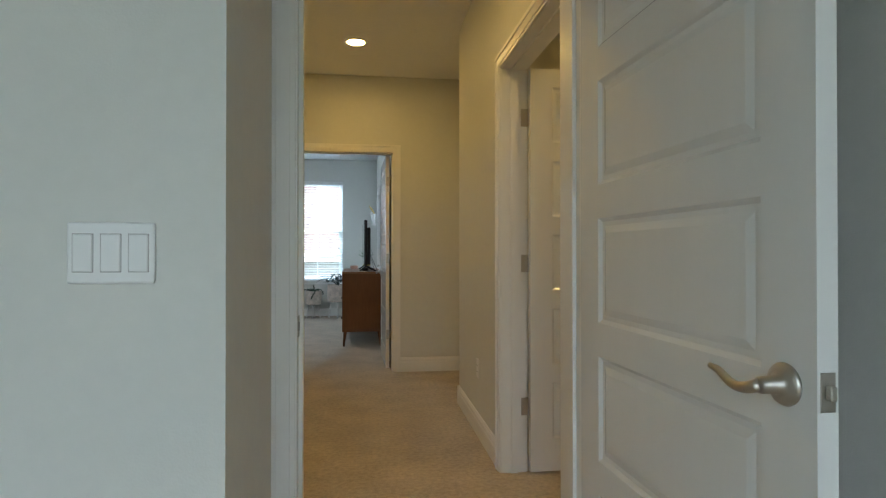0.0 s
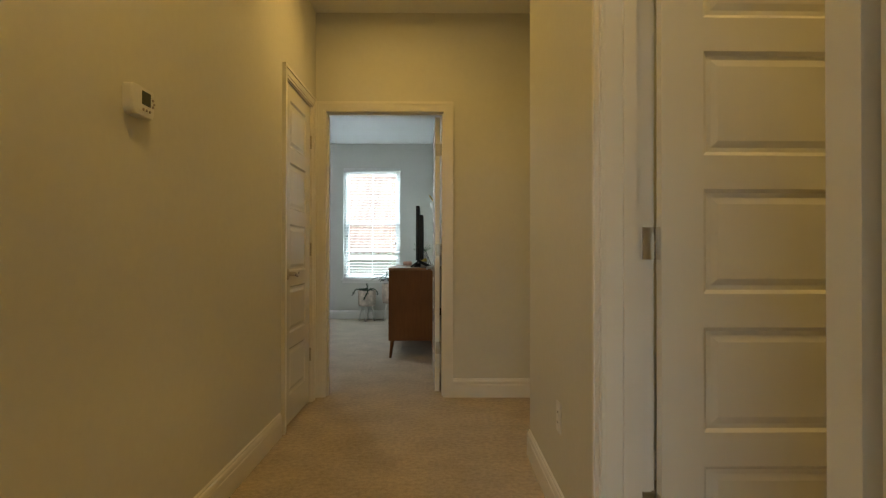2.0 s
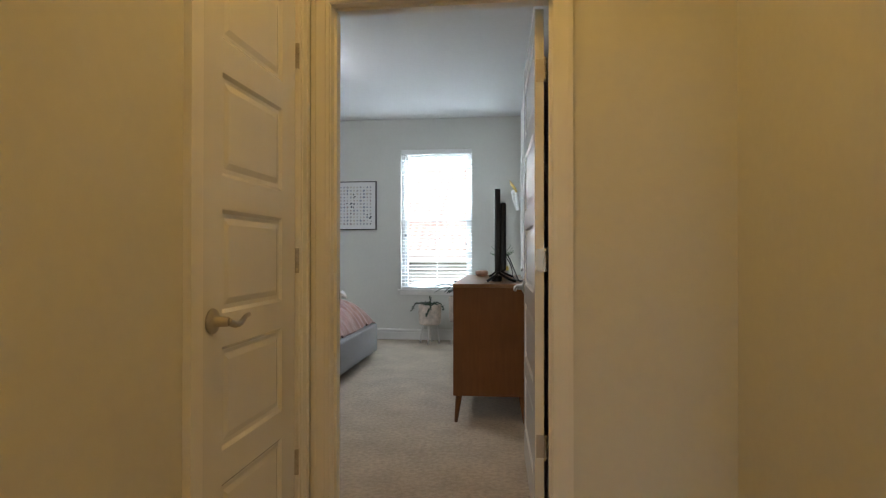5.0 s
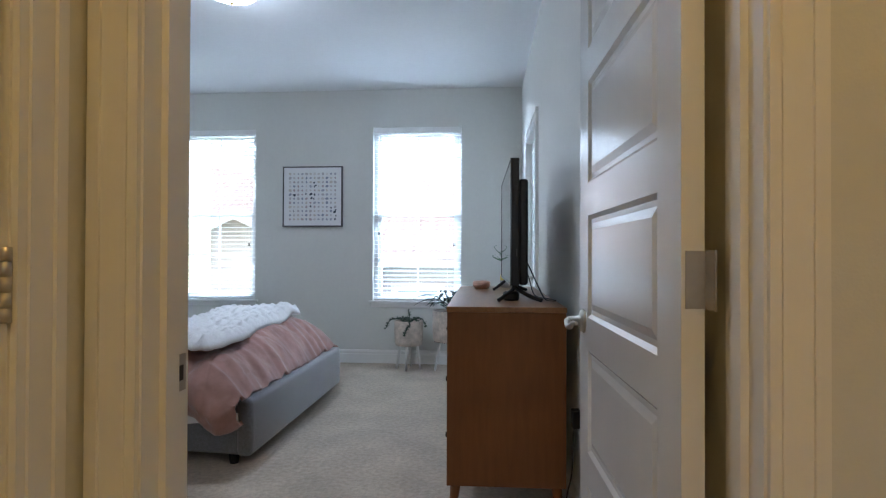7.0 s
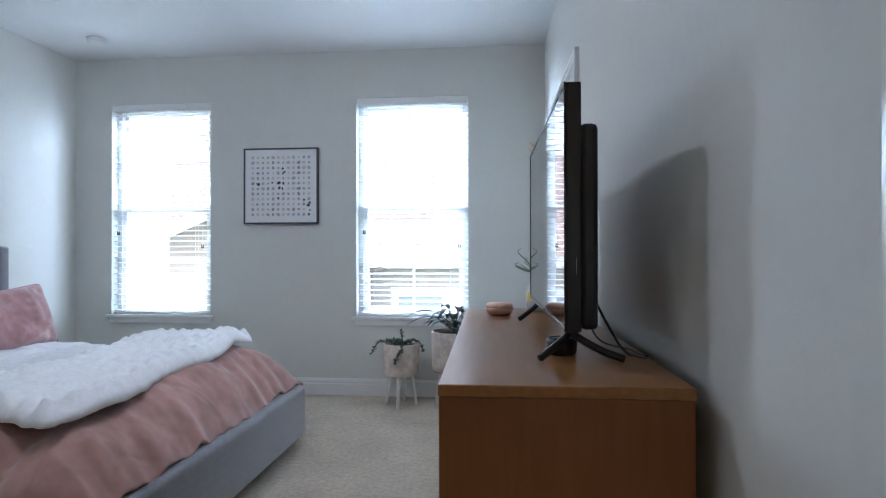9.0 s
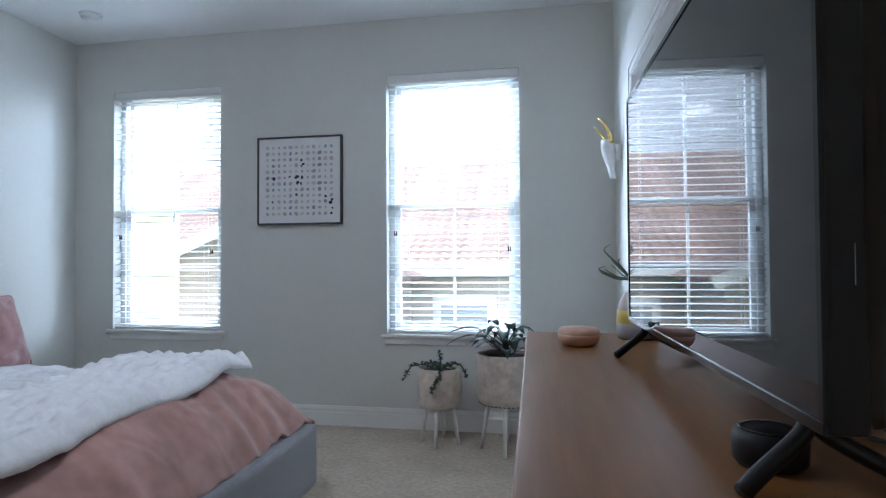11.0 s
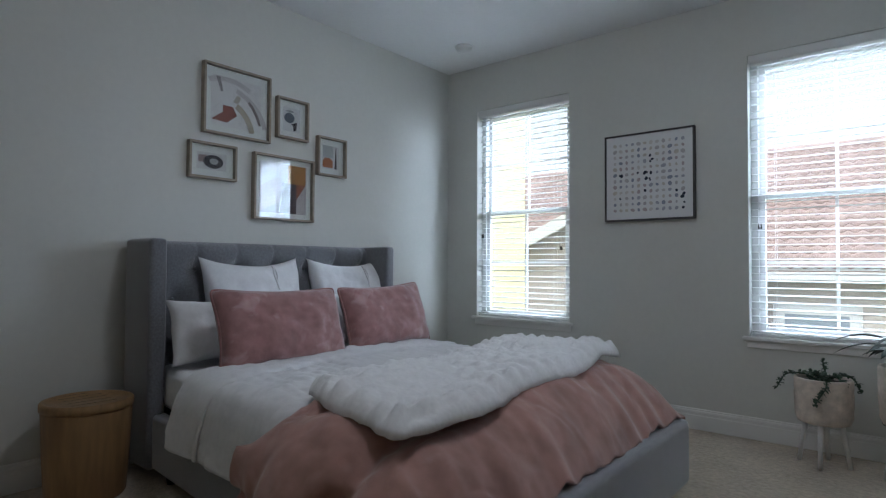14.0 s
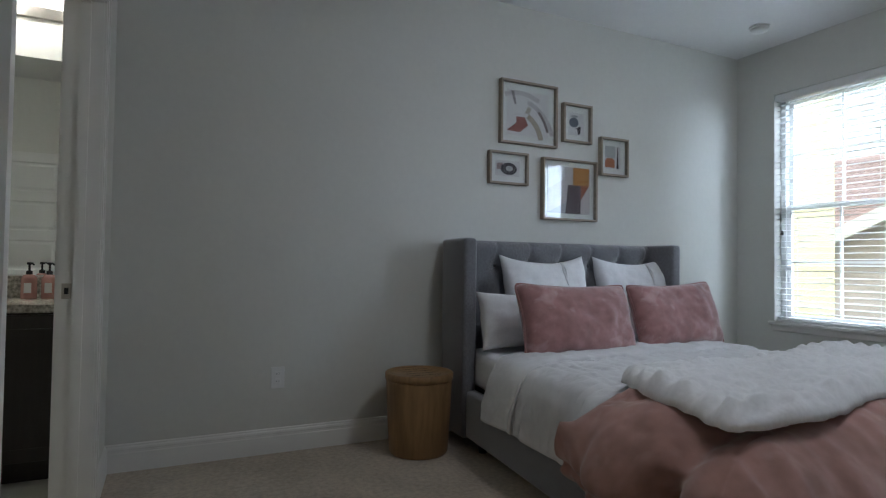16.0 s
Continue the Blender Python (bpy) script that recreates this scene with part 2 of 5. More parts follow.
def tube(bm, pts, radius, seg=8, taper=1.0):
    """A bent rod through points; the radius goes to radius * taper at its end."""
    pts = [Vector(p) for p in pts]
    rings, side = [], None
    for i, p in enumerate(pts):
        d = (pts[min(i + 1, len(pts) - 1)] - pts[max(i - 1, 0)]).normalized()
        ref = side if side is not None else (Vector((0, 0, 1)) if abs(d.z) < 0.9 else Vector((1, 0, 0)))
        a = (ref - d * ref.dot(d)).normalized()
        side = a
        b = d.cross(a)
        r = radius * (1 + (taper - 1) * i / max(1, len(pts) - 1))
        rings.append([bm.verts.new(p + (a * math.cos(t) + b * math.sin(t)) * r) for t in (2 * math.pi * k / seg for k in range(seg))])
    for a, b in zip(rings, rings[1:]):
        for i in range(seg):
            bm.faces.new((a[i], a[(i + 1) % seg], b[(i + 1) % seg], b[i]))
    bm.faces.new(rings[0][::-1])
    bm.faces.new(rings[-1])
    return bm


def curve_pts(points, n=20):
    """Points on a smooth curve through a few given ones."""
    p = [Vector(q) for q in points]
    p = [p[0] * 2 - p[1]] + p + [p[-1] * 2 - p[-2]]
    out = []
    for i in range(1, len(p) - 2):
        for k in range(n):
            t = k / n
            out.append(0.5 * (2 * p[i] + (p[i + 1] - p[i - 1]) * t + (2 * p[i - 1] - 5 * p[i] + 4 * p[i + 1] - p[i + 2]) * t * t + (3 * p[i] - p[i - 1] - 3 * p[i + 1] + p[i + 2]) * t ** 3))
    return out + [p[-2]]


def sweep(bm, profile, start, end, out):
    """A moulding: a profile of (distance out of the wall, height) pairs along a straight line, with closed ends."""
    s, e, o = Vector(start), Vector(end), Vector(out).normalized()
    up = (e - s).normalized().cross(o)
    if up.z < -0.5:
        up = -up
    a = [bm.verts.new(s + o * u + up * v) for u, v in profile]
    b = [bm.verts.new(e + o * u + up * v) for u, v in profile]
    n = len(profile)
    for i in range(n):
        bm.faces.new((a[i], a[(i + 1) % n], b[(i + 1) % n], b[i]))
    bm.faces.new(a[::-1])
    bm.faces.new(b)
    bmesh.ops.recalc_face_normals(bm, faces=bm.faces)
    return bm


def mesh_of(name, bm, material, smooth=False):
    bmesh.ops.recalc_face_normals(bm, faces=bm.faces)
    me = bpy.data.meshes.new(name)
    bm.to_mesh(me)
    bm.free()
    me.materials.append(material)
    if smooth:
        for p in me.polygons:
            p.use_smooth = True
    return me


def part(name, bm, material, parent=None, label="", smooth=False):
    """One mesh object, under a thing or a part."""
    ob = new(name, mesh_of(name, bm, material, smooth) if isinstance(bm, bmesh.types.BMesh) else bm)
    if parent is not None:
        ob.parent = parent
    if label:
        ob["label"] = label
    return ob


def thing(name, m=None, label="", category="", group="", kind=""):
    ob = new(name)
    ob.empty_display_size = 0.1
    if m is not None:
        ob.matrix_world = m
    return tagged(ob, label, category, group, kind)


def structure(name, bm, material, label, smooth=False):
    return tagged(part(name, bm, material, None, "", smooth), label, name.split("_")[0], "", "structure")


# ---------------------------------------------------------------- the shell
H = 2.74           # ceiling height
DH = 2.03          # door opening height
XL, XR, YB = -3.64, 0.27, 10.29   # bedroom: wall behind the bed, wall behind the dresser, window wall


def EAST(y):
    """Face of the wall behind the dresser at y."""
    return 0.236 + 0.0168 * (YB - y)


def wall(name, x0, x1, y0, y1, openings=(), label="pale greige painted wall"):
    """A wall from floor to ceiling. openings: (from, to, bottom, top) along its longer side."""
    bm = bmesh.new()
    along_x = (x1 - x0) > (y1 - y0)
    lo, hi = (x0, x1) if along_x else (y0, y1)

    def piece(a, b, z0, z1):
        if b - a > 1e-4 and z1 - z0 > 1e-4:
            box(bm, *((a, b, y0, y1) if along_x else (x0, x1, a, b)), z0, z1)

    at = lo
    for a, b, z0, z1 in sorted(openings):
        piece(at, a, 0, H)
        piece(a, b, 0, z0)
        piece(a, b, z1, H)
        at = b
    piece(at, hi, 0, H)
    return structure(name, bm, WALL, label)


wall("wall_entry_switch", -2.30, -0.184, 1.12, 1.24)
wall("wall_entry_return", -0.304, -0.184, 1.24, 1.64)
wall("wall_entry_door", -0.73, 0.98, 1.64, 1.80, [(-0.14, 0.705, 0, DH + 0.02)])
wall("wall_entry_east", 0.98, 1.10, -2.60, 1.64)
wall("wall_entry_west", -2.42, -2.30, -2.60, 1.24)
wall("wall_entry_south", -2.42, 1.10, -2.72, -2.60, [(-2.2, 0.9, 0.5, 2.6)])
wall("wall_hall_west", -0.73, -0.61, 1.80, 5.385, [(4.58, 5.26, 0, DH + 0.02)])
wall("wall_hall_east", 0.74, 0.86, 1.80, 4.21, [(1.93, 2.88, 0, DH + 0.02)])
wall("wall_hall_jog", 0.86, 0.94, 4.09, 4.21)
wall("wall_hall_recess", 0.94, 1.06, 4.09, 5.385)
wall("wall_bedroom_door", -1.12, 1.06, 5.385, 5.50, [(-0.552, 0.322, 0, DH + 0.02)])
wall("wall_bedroom_east", XR, XR + 0.12, 5.50, YB, [(8.63, 9.57, 0, DH + 0.02)])
wall("wall_bedroom_north", XL - 0.12, XR + 0.12, YB, YB + 0.16, [(-3.32, -2.46, 0.60, 2.36), (-1.245, -0.355, 0.60, 2.36)])
wall("wall_bedroom_west", XL - 0.12, XL, 5.85, YB)
wall("wall_bedroom_bath", -4.22, -1.0, 5.73, 5.85, [(-3.07, -1.60, 0, DH + 0.02)])
wall("wall_bedroom_alcove", -1.12, -1.0, 5.50, 5.73)
wall("wall_bath_west", -4.22, -4.10, 4.0, 5.73)
wall("wall_bath_south", -4.22, -1.0, 3.88, 4.0)
wall("wall_bath_east", -1.12, -1.0, 4.0, 5.385)
wall("wall_side_north", 0.86, 2.80, 3.90, 4.02)
wall("wall_side_east", 2.80, 2.92, 1.40, 4.02)
wall("wall_side_south", 1.10, 2.92, 1.28, 1.40)

def slant(ob):
    """The wall behind the dresser runs slightly off square, towards the windows."""
    for v in ob.data.vertices:
        v.co.x += EAST(v.co.y) - XR
    return ob


slant(bpy.data.objects["wall_bedroom_east"])
structure("floor_carpet", box(bmesh.new(), -4.4, 3.0, -2.75, 10.45, -0.20, 0.0), CARPET, "beige plush carpet with trodden patches")
structure("ceiling", box(bmesh.new(), -4.4, 3.0, -2.75, 10.47, H, H + 0.15), CEIL, "white painted flat ceiling")
structure("floor_bath", box(bmesh.new(), -4.10, -1.12, 4.0, 5.79, 0.004, 0.012), TILEF, "pale stone tile bathroom floor")

BASE = [(0, 0), (0.014, 0), (0.014, 0.088), (0.011, 0.092), (0.011, 0.103), (0.014, 0.107), (0.012, 0.117), (0.007, 0.122), (0.007, 0.128), (0, 0.133)]


def baseboard(start, end, out):
    ob = structure("baseboard", sweep(bmesh.new(), BASE, start, end, out), TRIM, "white stepped painted baseboard")
    return ob


for s, e, o in (
    ((XL, YB, 0), (XR, YB, 0), (0, -1, 0)), ((XL, 5.85, 0), (XL, YB - 0.015, 0), (1, 0, 0)),
    ((XL + 0.015, 5.85, 0), (-3.13, 5.85, 0), (0, 1, 0)), ((-1.54, 5.85, 0), (-1.0, 5.85, 0), (0, 1, 0)),
    ((XR, 5.58, 0), (XR, 8.55, 0), (-1, 0, 0)), ((XR, 9.65, 0), (XR, YB - 0.015, 0), (-1, 0, 0)),
    ((-0.61, 1.80, 0), (-0.61, 4.50, 0), (1, 0, 0)), ((0.74, 2.95, 0), (0.74, 4.21, 0), (-1, 0, 0)),
    ((0.726, 4.21, 0), (0.94, 4.21, 0), (0, 1, 0)), ((0.375, 5.385, 0), (0.94, 5.385, 0), (0, -1, 0)),
    ((0.94, 4.225, 0), (0.94, 5.37, 0), (-1, 0, 0)), ((-2.30, 1.12, 0), (-0.184, 1.12, 0), (0, -1, 0)),
    ((0.98, -2.6, 0), (0.98, 1.64, 0), (-1, 0, 0)), ((0.86, 3.90, 0), (2.80, 3.90, 0), (0, -1, 0)),
):
    ob = baseboard(s, e, o)
    if s[0] == XR:
        slant(ob)


def casing(name, lo, hi, plane, axis, out, thick, label="white moulded door casing and jamb", sides=(True, True), top=DH):
    """Casing on both faces of a doorway and its jamb. axis: 'x' or 'y' along which the opening lies; plane: the face nearer to `out`."""
    grp = thing(name, label=label, category="door frame", kind="structure")

    def pt(a, d, z):
        return (a, plane + d, z) if axis == "x" else (plane + d, a, z)

    for face, use in ((0, sides[0]), (1, sides[1])):
        if not use:
            continue
        o = out if face == 0 else -out
        d = 0 if face == 0 else -out * thick
        for k, (edge, sgn) in enumerate(((lo, -1), (hi, 1))):
            bm = bmesh.new()
            for u0, u1, w0, w1 in ((0.0, 0.012, 0.004, 0.018), (0.0, 0.016, 0.018, 0.054), (0.0, 0.021, 0.054, 0.072)):
                a0, a1 = sorted((edge + sgn * w0, edge + sgn * w1))
                d0, d1 = sorted((d + o * u0, d + o * u1))
                p, q = pt(a0, d0, 0), pt(a1, d1, 0)
                box(bm, min(p[0], q[0]), max(p[0], q[0]), min(p[1], q[1]), max(p[1], q[1]), 0, top + w1)
            part("casing_upright", bm, TRIM, grp)
        bm = bmesh.new()
        for u0, u1, w0, w1 in ((0.0, 0.012, 0.004, 0.018), (0.0, 0.016, 0.018, 0.054), (0.0, 0.021, 0.054, 0.072)):
            d0, d1 = sorted((d + o * u0, d + o * (u1 + 0.0004)))
            p, q = pt(lo - w0, d0, 0), pt(hi + w0, d1, 0)
            box(bm, min(p[0], q[0]), max(p[0], q[0]), min(p[1], q[1]), max(p[1], q[1]), top + w0, top + w1)
        part("casing_head", bm, TRIM, grp)
    for a0, a1 in ((lo - 0.018, lo), (hi, hi + 0.018)):
        p, q = pt(a0, out * 0.003, 0), pt(a1, -out * (thick + 0.003), 0)
        part("jamb", box(bmesh.new(), min(p[0], q[0]), max(p[0], q[0]), min(p[1], q[1]), max(p[1], q[1]), 0, top), TRIM, grp)
    p, q = pt(lo - 0.018, out * 0.003, 0), pt(hi + 0.018, -out * (thick + 0.003), 0)
    part("head_jamb", box(bmesh.new(), min(p[0], q[0]), max(p[0], q[0]), min(p[1], q[1]), max(p[1], q[1]), top, top + 0.018), TRIM, grp)
    return grp


def stop(frame_ob, lo, hi, axis, d0, d1, top=DH):
    """The door stop strips inside a jamb, between d0 and d1 across the wall."""
    for a0, a1 in ((lo, lo + 0.011), (hi - 0.011, hi)):
        b = (a0, a1, d0, d1) if axis == "x" else (d0, d1, a0, a1)
        part("door_stop", box(bmesh.new(), *b, 0, top), TRIM, frame_ob)
    b = (lo + 0.011, hi - 0.011, d0, d1) if axis == "x" else (d0, d1, lo + 0.011, hi - 0.011)
    part("door_stop", box(bmesh.new(), *b, top - 0.011, top), TRIM, frame_ob)


ENTRY = casing("door_frame_entry", -0.12, 0.685, 1.64, "x", -1, 0.16)
stop(ENTRY, -0.12, 0.685, "x", 1.68, 1.715)
SIDE = casing("door_frame_side", 1.95, 2.86, 0.74, "y", -1, 0.12)
stop(SIDE, 1.95, 2.86, "y", 0.785, 0.82)
CLOS = casing("door_frame_closet", 4.60, 5.24, -0.61, "y", 1, 0.12, sides=(True, False))
BEDF = casing("door_frame_bedroom", -0.532, 0.302, 5.385, "x", -1, 0.115)
stop(BEDF, -0.532, 0.302, "x", 5.425, 5.46)
BATH = casing("door_frame_bath", -3.05, -1.62, 5.85, "x", 1, 0.12)
stop(BATH, -3.05, -1.62, "x", 5.775, 5.81)
WARD = casing("door_frame_wardrobe", 8.65, 9.55, XR, "y", -1, 0.12, sides=(True, False))
for o in WARD.children:
    slant(o)


# ---------------------------------------------------------------- doors
def strike(m, parent=None):
    t = thing("strike_plate", m, "satin nickel strike plate let into the jamb", "strike plate")
    bm = box(bmesh.new(), -0.0015, 0.0015, -0.016, 0.016, -0.029, 0.029, 0.001, 1)
    part("plate", bm, NICKEL, t)
    part("latch_hole", box(bmesh.new(), 0.0014, 0.0022, -0.007, 0.007, -0.012, 0.012), BLACK, t)
    return t


def lever(parent, x, z, y, out, toward, name="door_handle"):
    """A wave lever on a round rose. out: +1 or -1 along y; toward: the way in x that it points."""
    h = part(name, lathe(bmesh.new(), [(0, 0), (0.033, 0), (0.034, 0.003), (0.031, 0.008), (0.022, 0.012), (0.014, 0.015), (0.013, 0.045), (0, 0.047)], 28,
             pose(x, y, z, -90 * out, 0, 0)), NICKEL, parent, "satin nickel wave lever handle", True)
    bm = bmesh.new()
    pts = curve_pts([(x, y + out * 0.046, z), (x + toward * 0.03, y + out * 0.05, z - 0.010), (x + toward * 0.060, y + out * 0.05, z - 0.009), (x + toward * 0.095, y + out * 0.047, z + 0.004), (x + toward * 0.122, y + out * 0.044, z + 0.007)], 8)
    tube(bm, pts, 0.0105, 10, 0.5)
    part("lever", bm, NICKEL, h, "", True)
    return h


PANELS = [(0.175, 0.455), (0.545, 0.825), (0.915, 1.195), (1.285, 1.565), (1.655, 1.935)]


def panel_door(name, width, m, label, handle=True, hinge_side=-1, category="door", hinge_face=1):
    """A five panel moulded door. Local x runs from the hinge edge (0) to the free edge (width), the slab is 35 mm thick about y = 0."""
    d = thing(name, m, label, category)
    st = 0.115
    th, rec = 0.0175, 0.008
    bm = bmesh.new()
    # stiles and rails
    zs = [0.012] + [z for p in PANELS for z in p] + [DH - 0.004]
    part("stile", box(bm, 0.002, st, -th, th, 0.012, DH - 0.004), DOORM, d)
    part("stile", box(bmesh.new(), width - st, width - 0.002, -th, th, 0.012, DH - 0.004), DOORM, d)
    for i in range(0, len(zs), 2):
        part("rail", box(bmesh.new(), st, width - st, -th, th, zs[i], zs[i + 1]), DOORM, d)
    # each field: sloped sticking and a raised centre, on both faces
    pw, ph = width - 2 * st, 0.28

    def field():
        b = bmesh.new()
        for s in (-1, 1):
            rings = []
            for ins, dep in ((0.0, th), (0.010, th - rec), (0.022, th - rec), (0.040, th - 0.003)):
                rings.append([b.verts.new((x, s * dep, z)) for x, z in ((ins, ins), (pw - ins, ins), (pw - ins, ph - ins), (ins, ph - ins))])
            for r0, r1 in zip(rings, rings[1:]):
                for i in range(4):
                    b.faces.new((r0[i], r0[(i + 1) % 4], r1[(i + 1) % 4], r1[i]))
            b.faces.new(rings[-1])
        return b

    me = mesh_of("panel", field(), DOORM)
    for z0, z1 in PANELS:
        p = part("panel", me, DOORM, d)
        p.location = (st, 0, z0)
    for z in (0.33, 1.05, 1.785):
        hy = hinge_face * (th + 0.006)
        h = part("hinge", cyl(bmesh.new(), (-0.004, hy, z - 0.044), (-0.004, hy, z + 0.044), 0.0055, seg=12), NICKEL, d, "satin nickel butt hinge", True)
        for k in range(5):
            zk = z - 0.0445 + 0.018 * k
            part("knuckle", cyl(bmesh.new(), (-0.004, hy, zk), (-0.004, hy, zk + 0.0168), 0.0068, seg=12), NICKEL, h, "", True)
        part("hinge_leaf", box(bmesh.new(), -0.0005, 0.0015, -0.012, hinge_face * (th + 0.004) if hinge_face > 0 else th, z - 0.044, z + 0.044) if hinge_face > 0 else box(bmesh.new(), -0.0005, 0.0015, -th - 0.004, 0.012, z - 0.044, z + 0.044), NICKEL, h)
        s0, s1 = (-0.036, -0.005)
        part("hinge_leaf", box(bmesh.new(), s0, s1, hinge_face * (th + 0.001) - 0.0015, hinge_face * (th + 0.001) + 0.0015, z - 0.044, z + 0.044), NICKEL, h)
    if handle:
        lever(d, width - 0.062, 0.90, th, 1, -1)
        lever(d, width - 0.062, 0.90, -th, -1, -1)
        e = part("latch_plate", box(bmesh.new(), width - 0.0025, width - 0.0008, -0.0125, 0.0125, 0.871, 0.929, 0.0006, 1), NICKEL, d)
        part("latch_bolt", box(bmesh.new(), width - 0.001, width + 0.010, -0.006, 0.006, 0.889, 0.911, 0.003, 2), NICKEL, e)
    return d


def leaf_pose(hx, hy, ex, ey):
    return pose(hx, hy, 0, 0, 0, math.degrees(math.atan2(ey - hy, ex - hx)))


panel_door("door_entry", 0.84, leaf_pose(0.697, 1.628, 0.730, 0.79), "white five-panel moulded door standing open with nickel lever", hinge_face=1)
panel_door("door_side", 0.90, leaf_pose(0.874, 2.839, 1.77, 2.852), "white five-panel door standing open into the side room", hinge_face=1)
panel_door("door_closet", 0.63, leaf_pose(-0.632, 5.235, -0.632, 4.60), "closed white five-panel closet door with nickel lever", hinge_face=1)
panel_door("door_bedroom", 0.825, leaf_pose(0.260, 5.515, 0.231, 6.34), "white five-panel bedroom door standing open against the wall", hinge_face=-1)
panel_door("door_bath", 0.755, leaf_pose(-1.15, 5.25, -1.15, 4.50), "white five-panel bathroom closet door", hinge_face=-1)
panel_door("door_wardrobe", 0.895, leaf_pose(EAST(8.653) + 0.055, 8.653, EAST(9.55) + 0.055, 9.55), "closed white five-panel wardrobe door", hinge_face=-1)
strike(pose(-0.1185, 1.662, 0.90))
strike(pose(-0.5305, 5.478, 0.90))
strike(pose(-3.0485, 5.755, 0.90))

# ---------------------------------------------------------------- windows and blinds
WZ0, WZ1 = 0.60, 2.36


def window(name, x0, x1, y0=YB, z0=WZ0, z1=WZ1, label="white vinyl double-hung window with muntins and deep sill"):
    w = thing(name, label=label, category="window", kind="structure")
    f0, f1 = y0 + 0.075, y0 + 0.150
    fr = 0.042
    for b in ((x0, x0 + fr, z0, z1), (x1 - fr, x1, z0, z1), (x0 + fr, x1 - fr, z1 - fr, z1), (x0 + fr, x1 - fr, z0, z0 + fr)):
        part("window_frame", box(bmesh.new(), b[0], b[1], f0, f1, b[2], b[3], 0.003, 1), VINYL, w)
    zm = z0 + 0.505 * (z1 - z0)
    xi0, xi1, xm = x0 + fr, x1 - fr, (x0 + x1) / 2
    for nm, za, zb, d0, d1 in (("upper_sash", zm - 0.018, z1 - fr, f0 + 0.042, f0 + 0.070), ("lower_sash", z0 + fr, zm + 0.018, f0 + 0.010, f0 + 0.038)):
        bm = bmesh.new()
        s = 0.036
        for b in ((xi0, xi0 + s, za, zb), (xi1 - s, xi1, za, zb), (xi0 + s, xi1 - s, zb - s, zb), (xi0 + s, xi1 - s, za, za + s)):
            box(bm, b[0], b[1], d0, d1, b[2], b[3], 0.002, 1)
        sash = part(nm, bm, VINYL, w)
        dm = (d0 + d1) / 2
        zc = (za + zb) / 2
        part("muntin", box(bmesh.new(), xm - 0.008, xm + 0.008, dm - 0.007, dm + 0.007, za + s, zb - s), VINYL, sash)
        for a, b in ((xi0 + s, xm - 0.008), (xm + 0.008, xi1 - s)):
            part("muntin", box(bmesh.new(), a, b, dm - 0.007, dm + 0.007, zc - 0.008, zc + 0.008), VINYL, sash)
            for c, e in ((za + s, zc - 0.008), (zc + 0.008, zb - s)):
                p = part("pane", box(bmesh.new(), a, b, dm - 0.002, dm + 0.002, c, e), GLASS, sash)
                p.visible_shadow = False
    for xx in (xi0 + 0.22, xi1 - 0.22):
        part("sash_lock", box(bmesh.new(), xx - 0.02, xx + 0.02, f0 + 0.002, f0 + 0.012, zm + 0.003, zm + 0.022, 0.003, 1), VINYL, w)
    bm = box(bmesh.new(), x0 - 0.035, x1 + 0.035, y0 - 0.030, y0 - 0.001, z0 - 0.002, z0 + 0.024, 0.006, 2)
    box(bm, x0 + 0.001, x1 - 0.001, y0 - 0.001, f0, z0 + 0.001, z0 + 0.024)
    part("window_sill", bm, TRIM, w)
    part("apron", box(bmesh.new(), x0 - 0.012, x1 + 0.012, y0 - 0.012, y0 - 0.0005, z0 - 0.045, z0 - 0.002, 0.003, 1), TRIM, w)
    return w


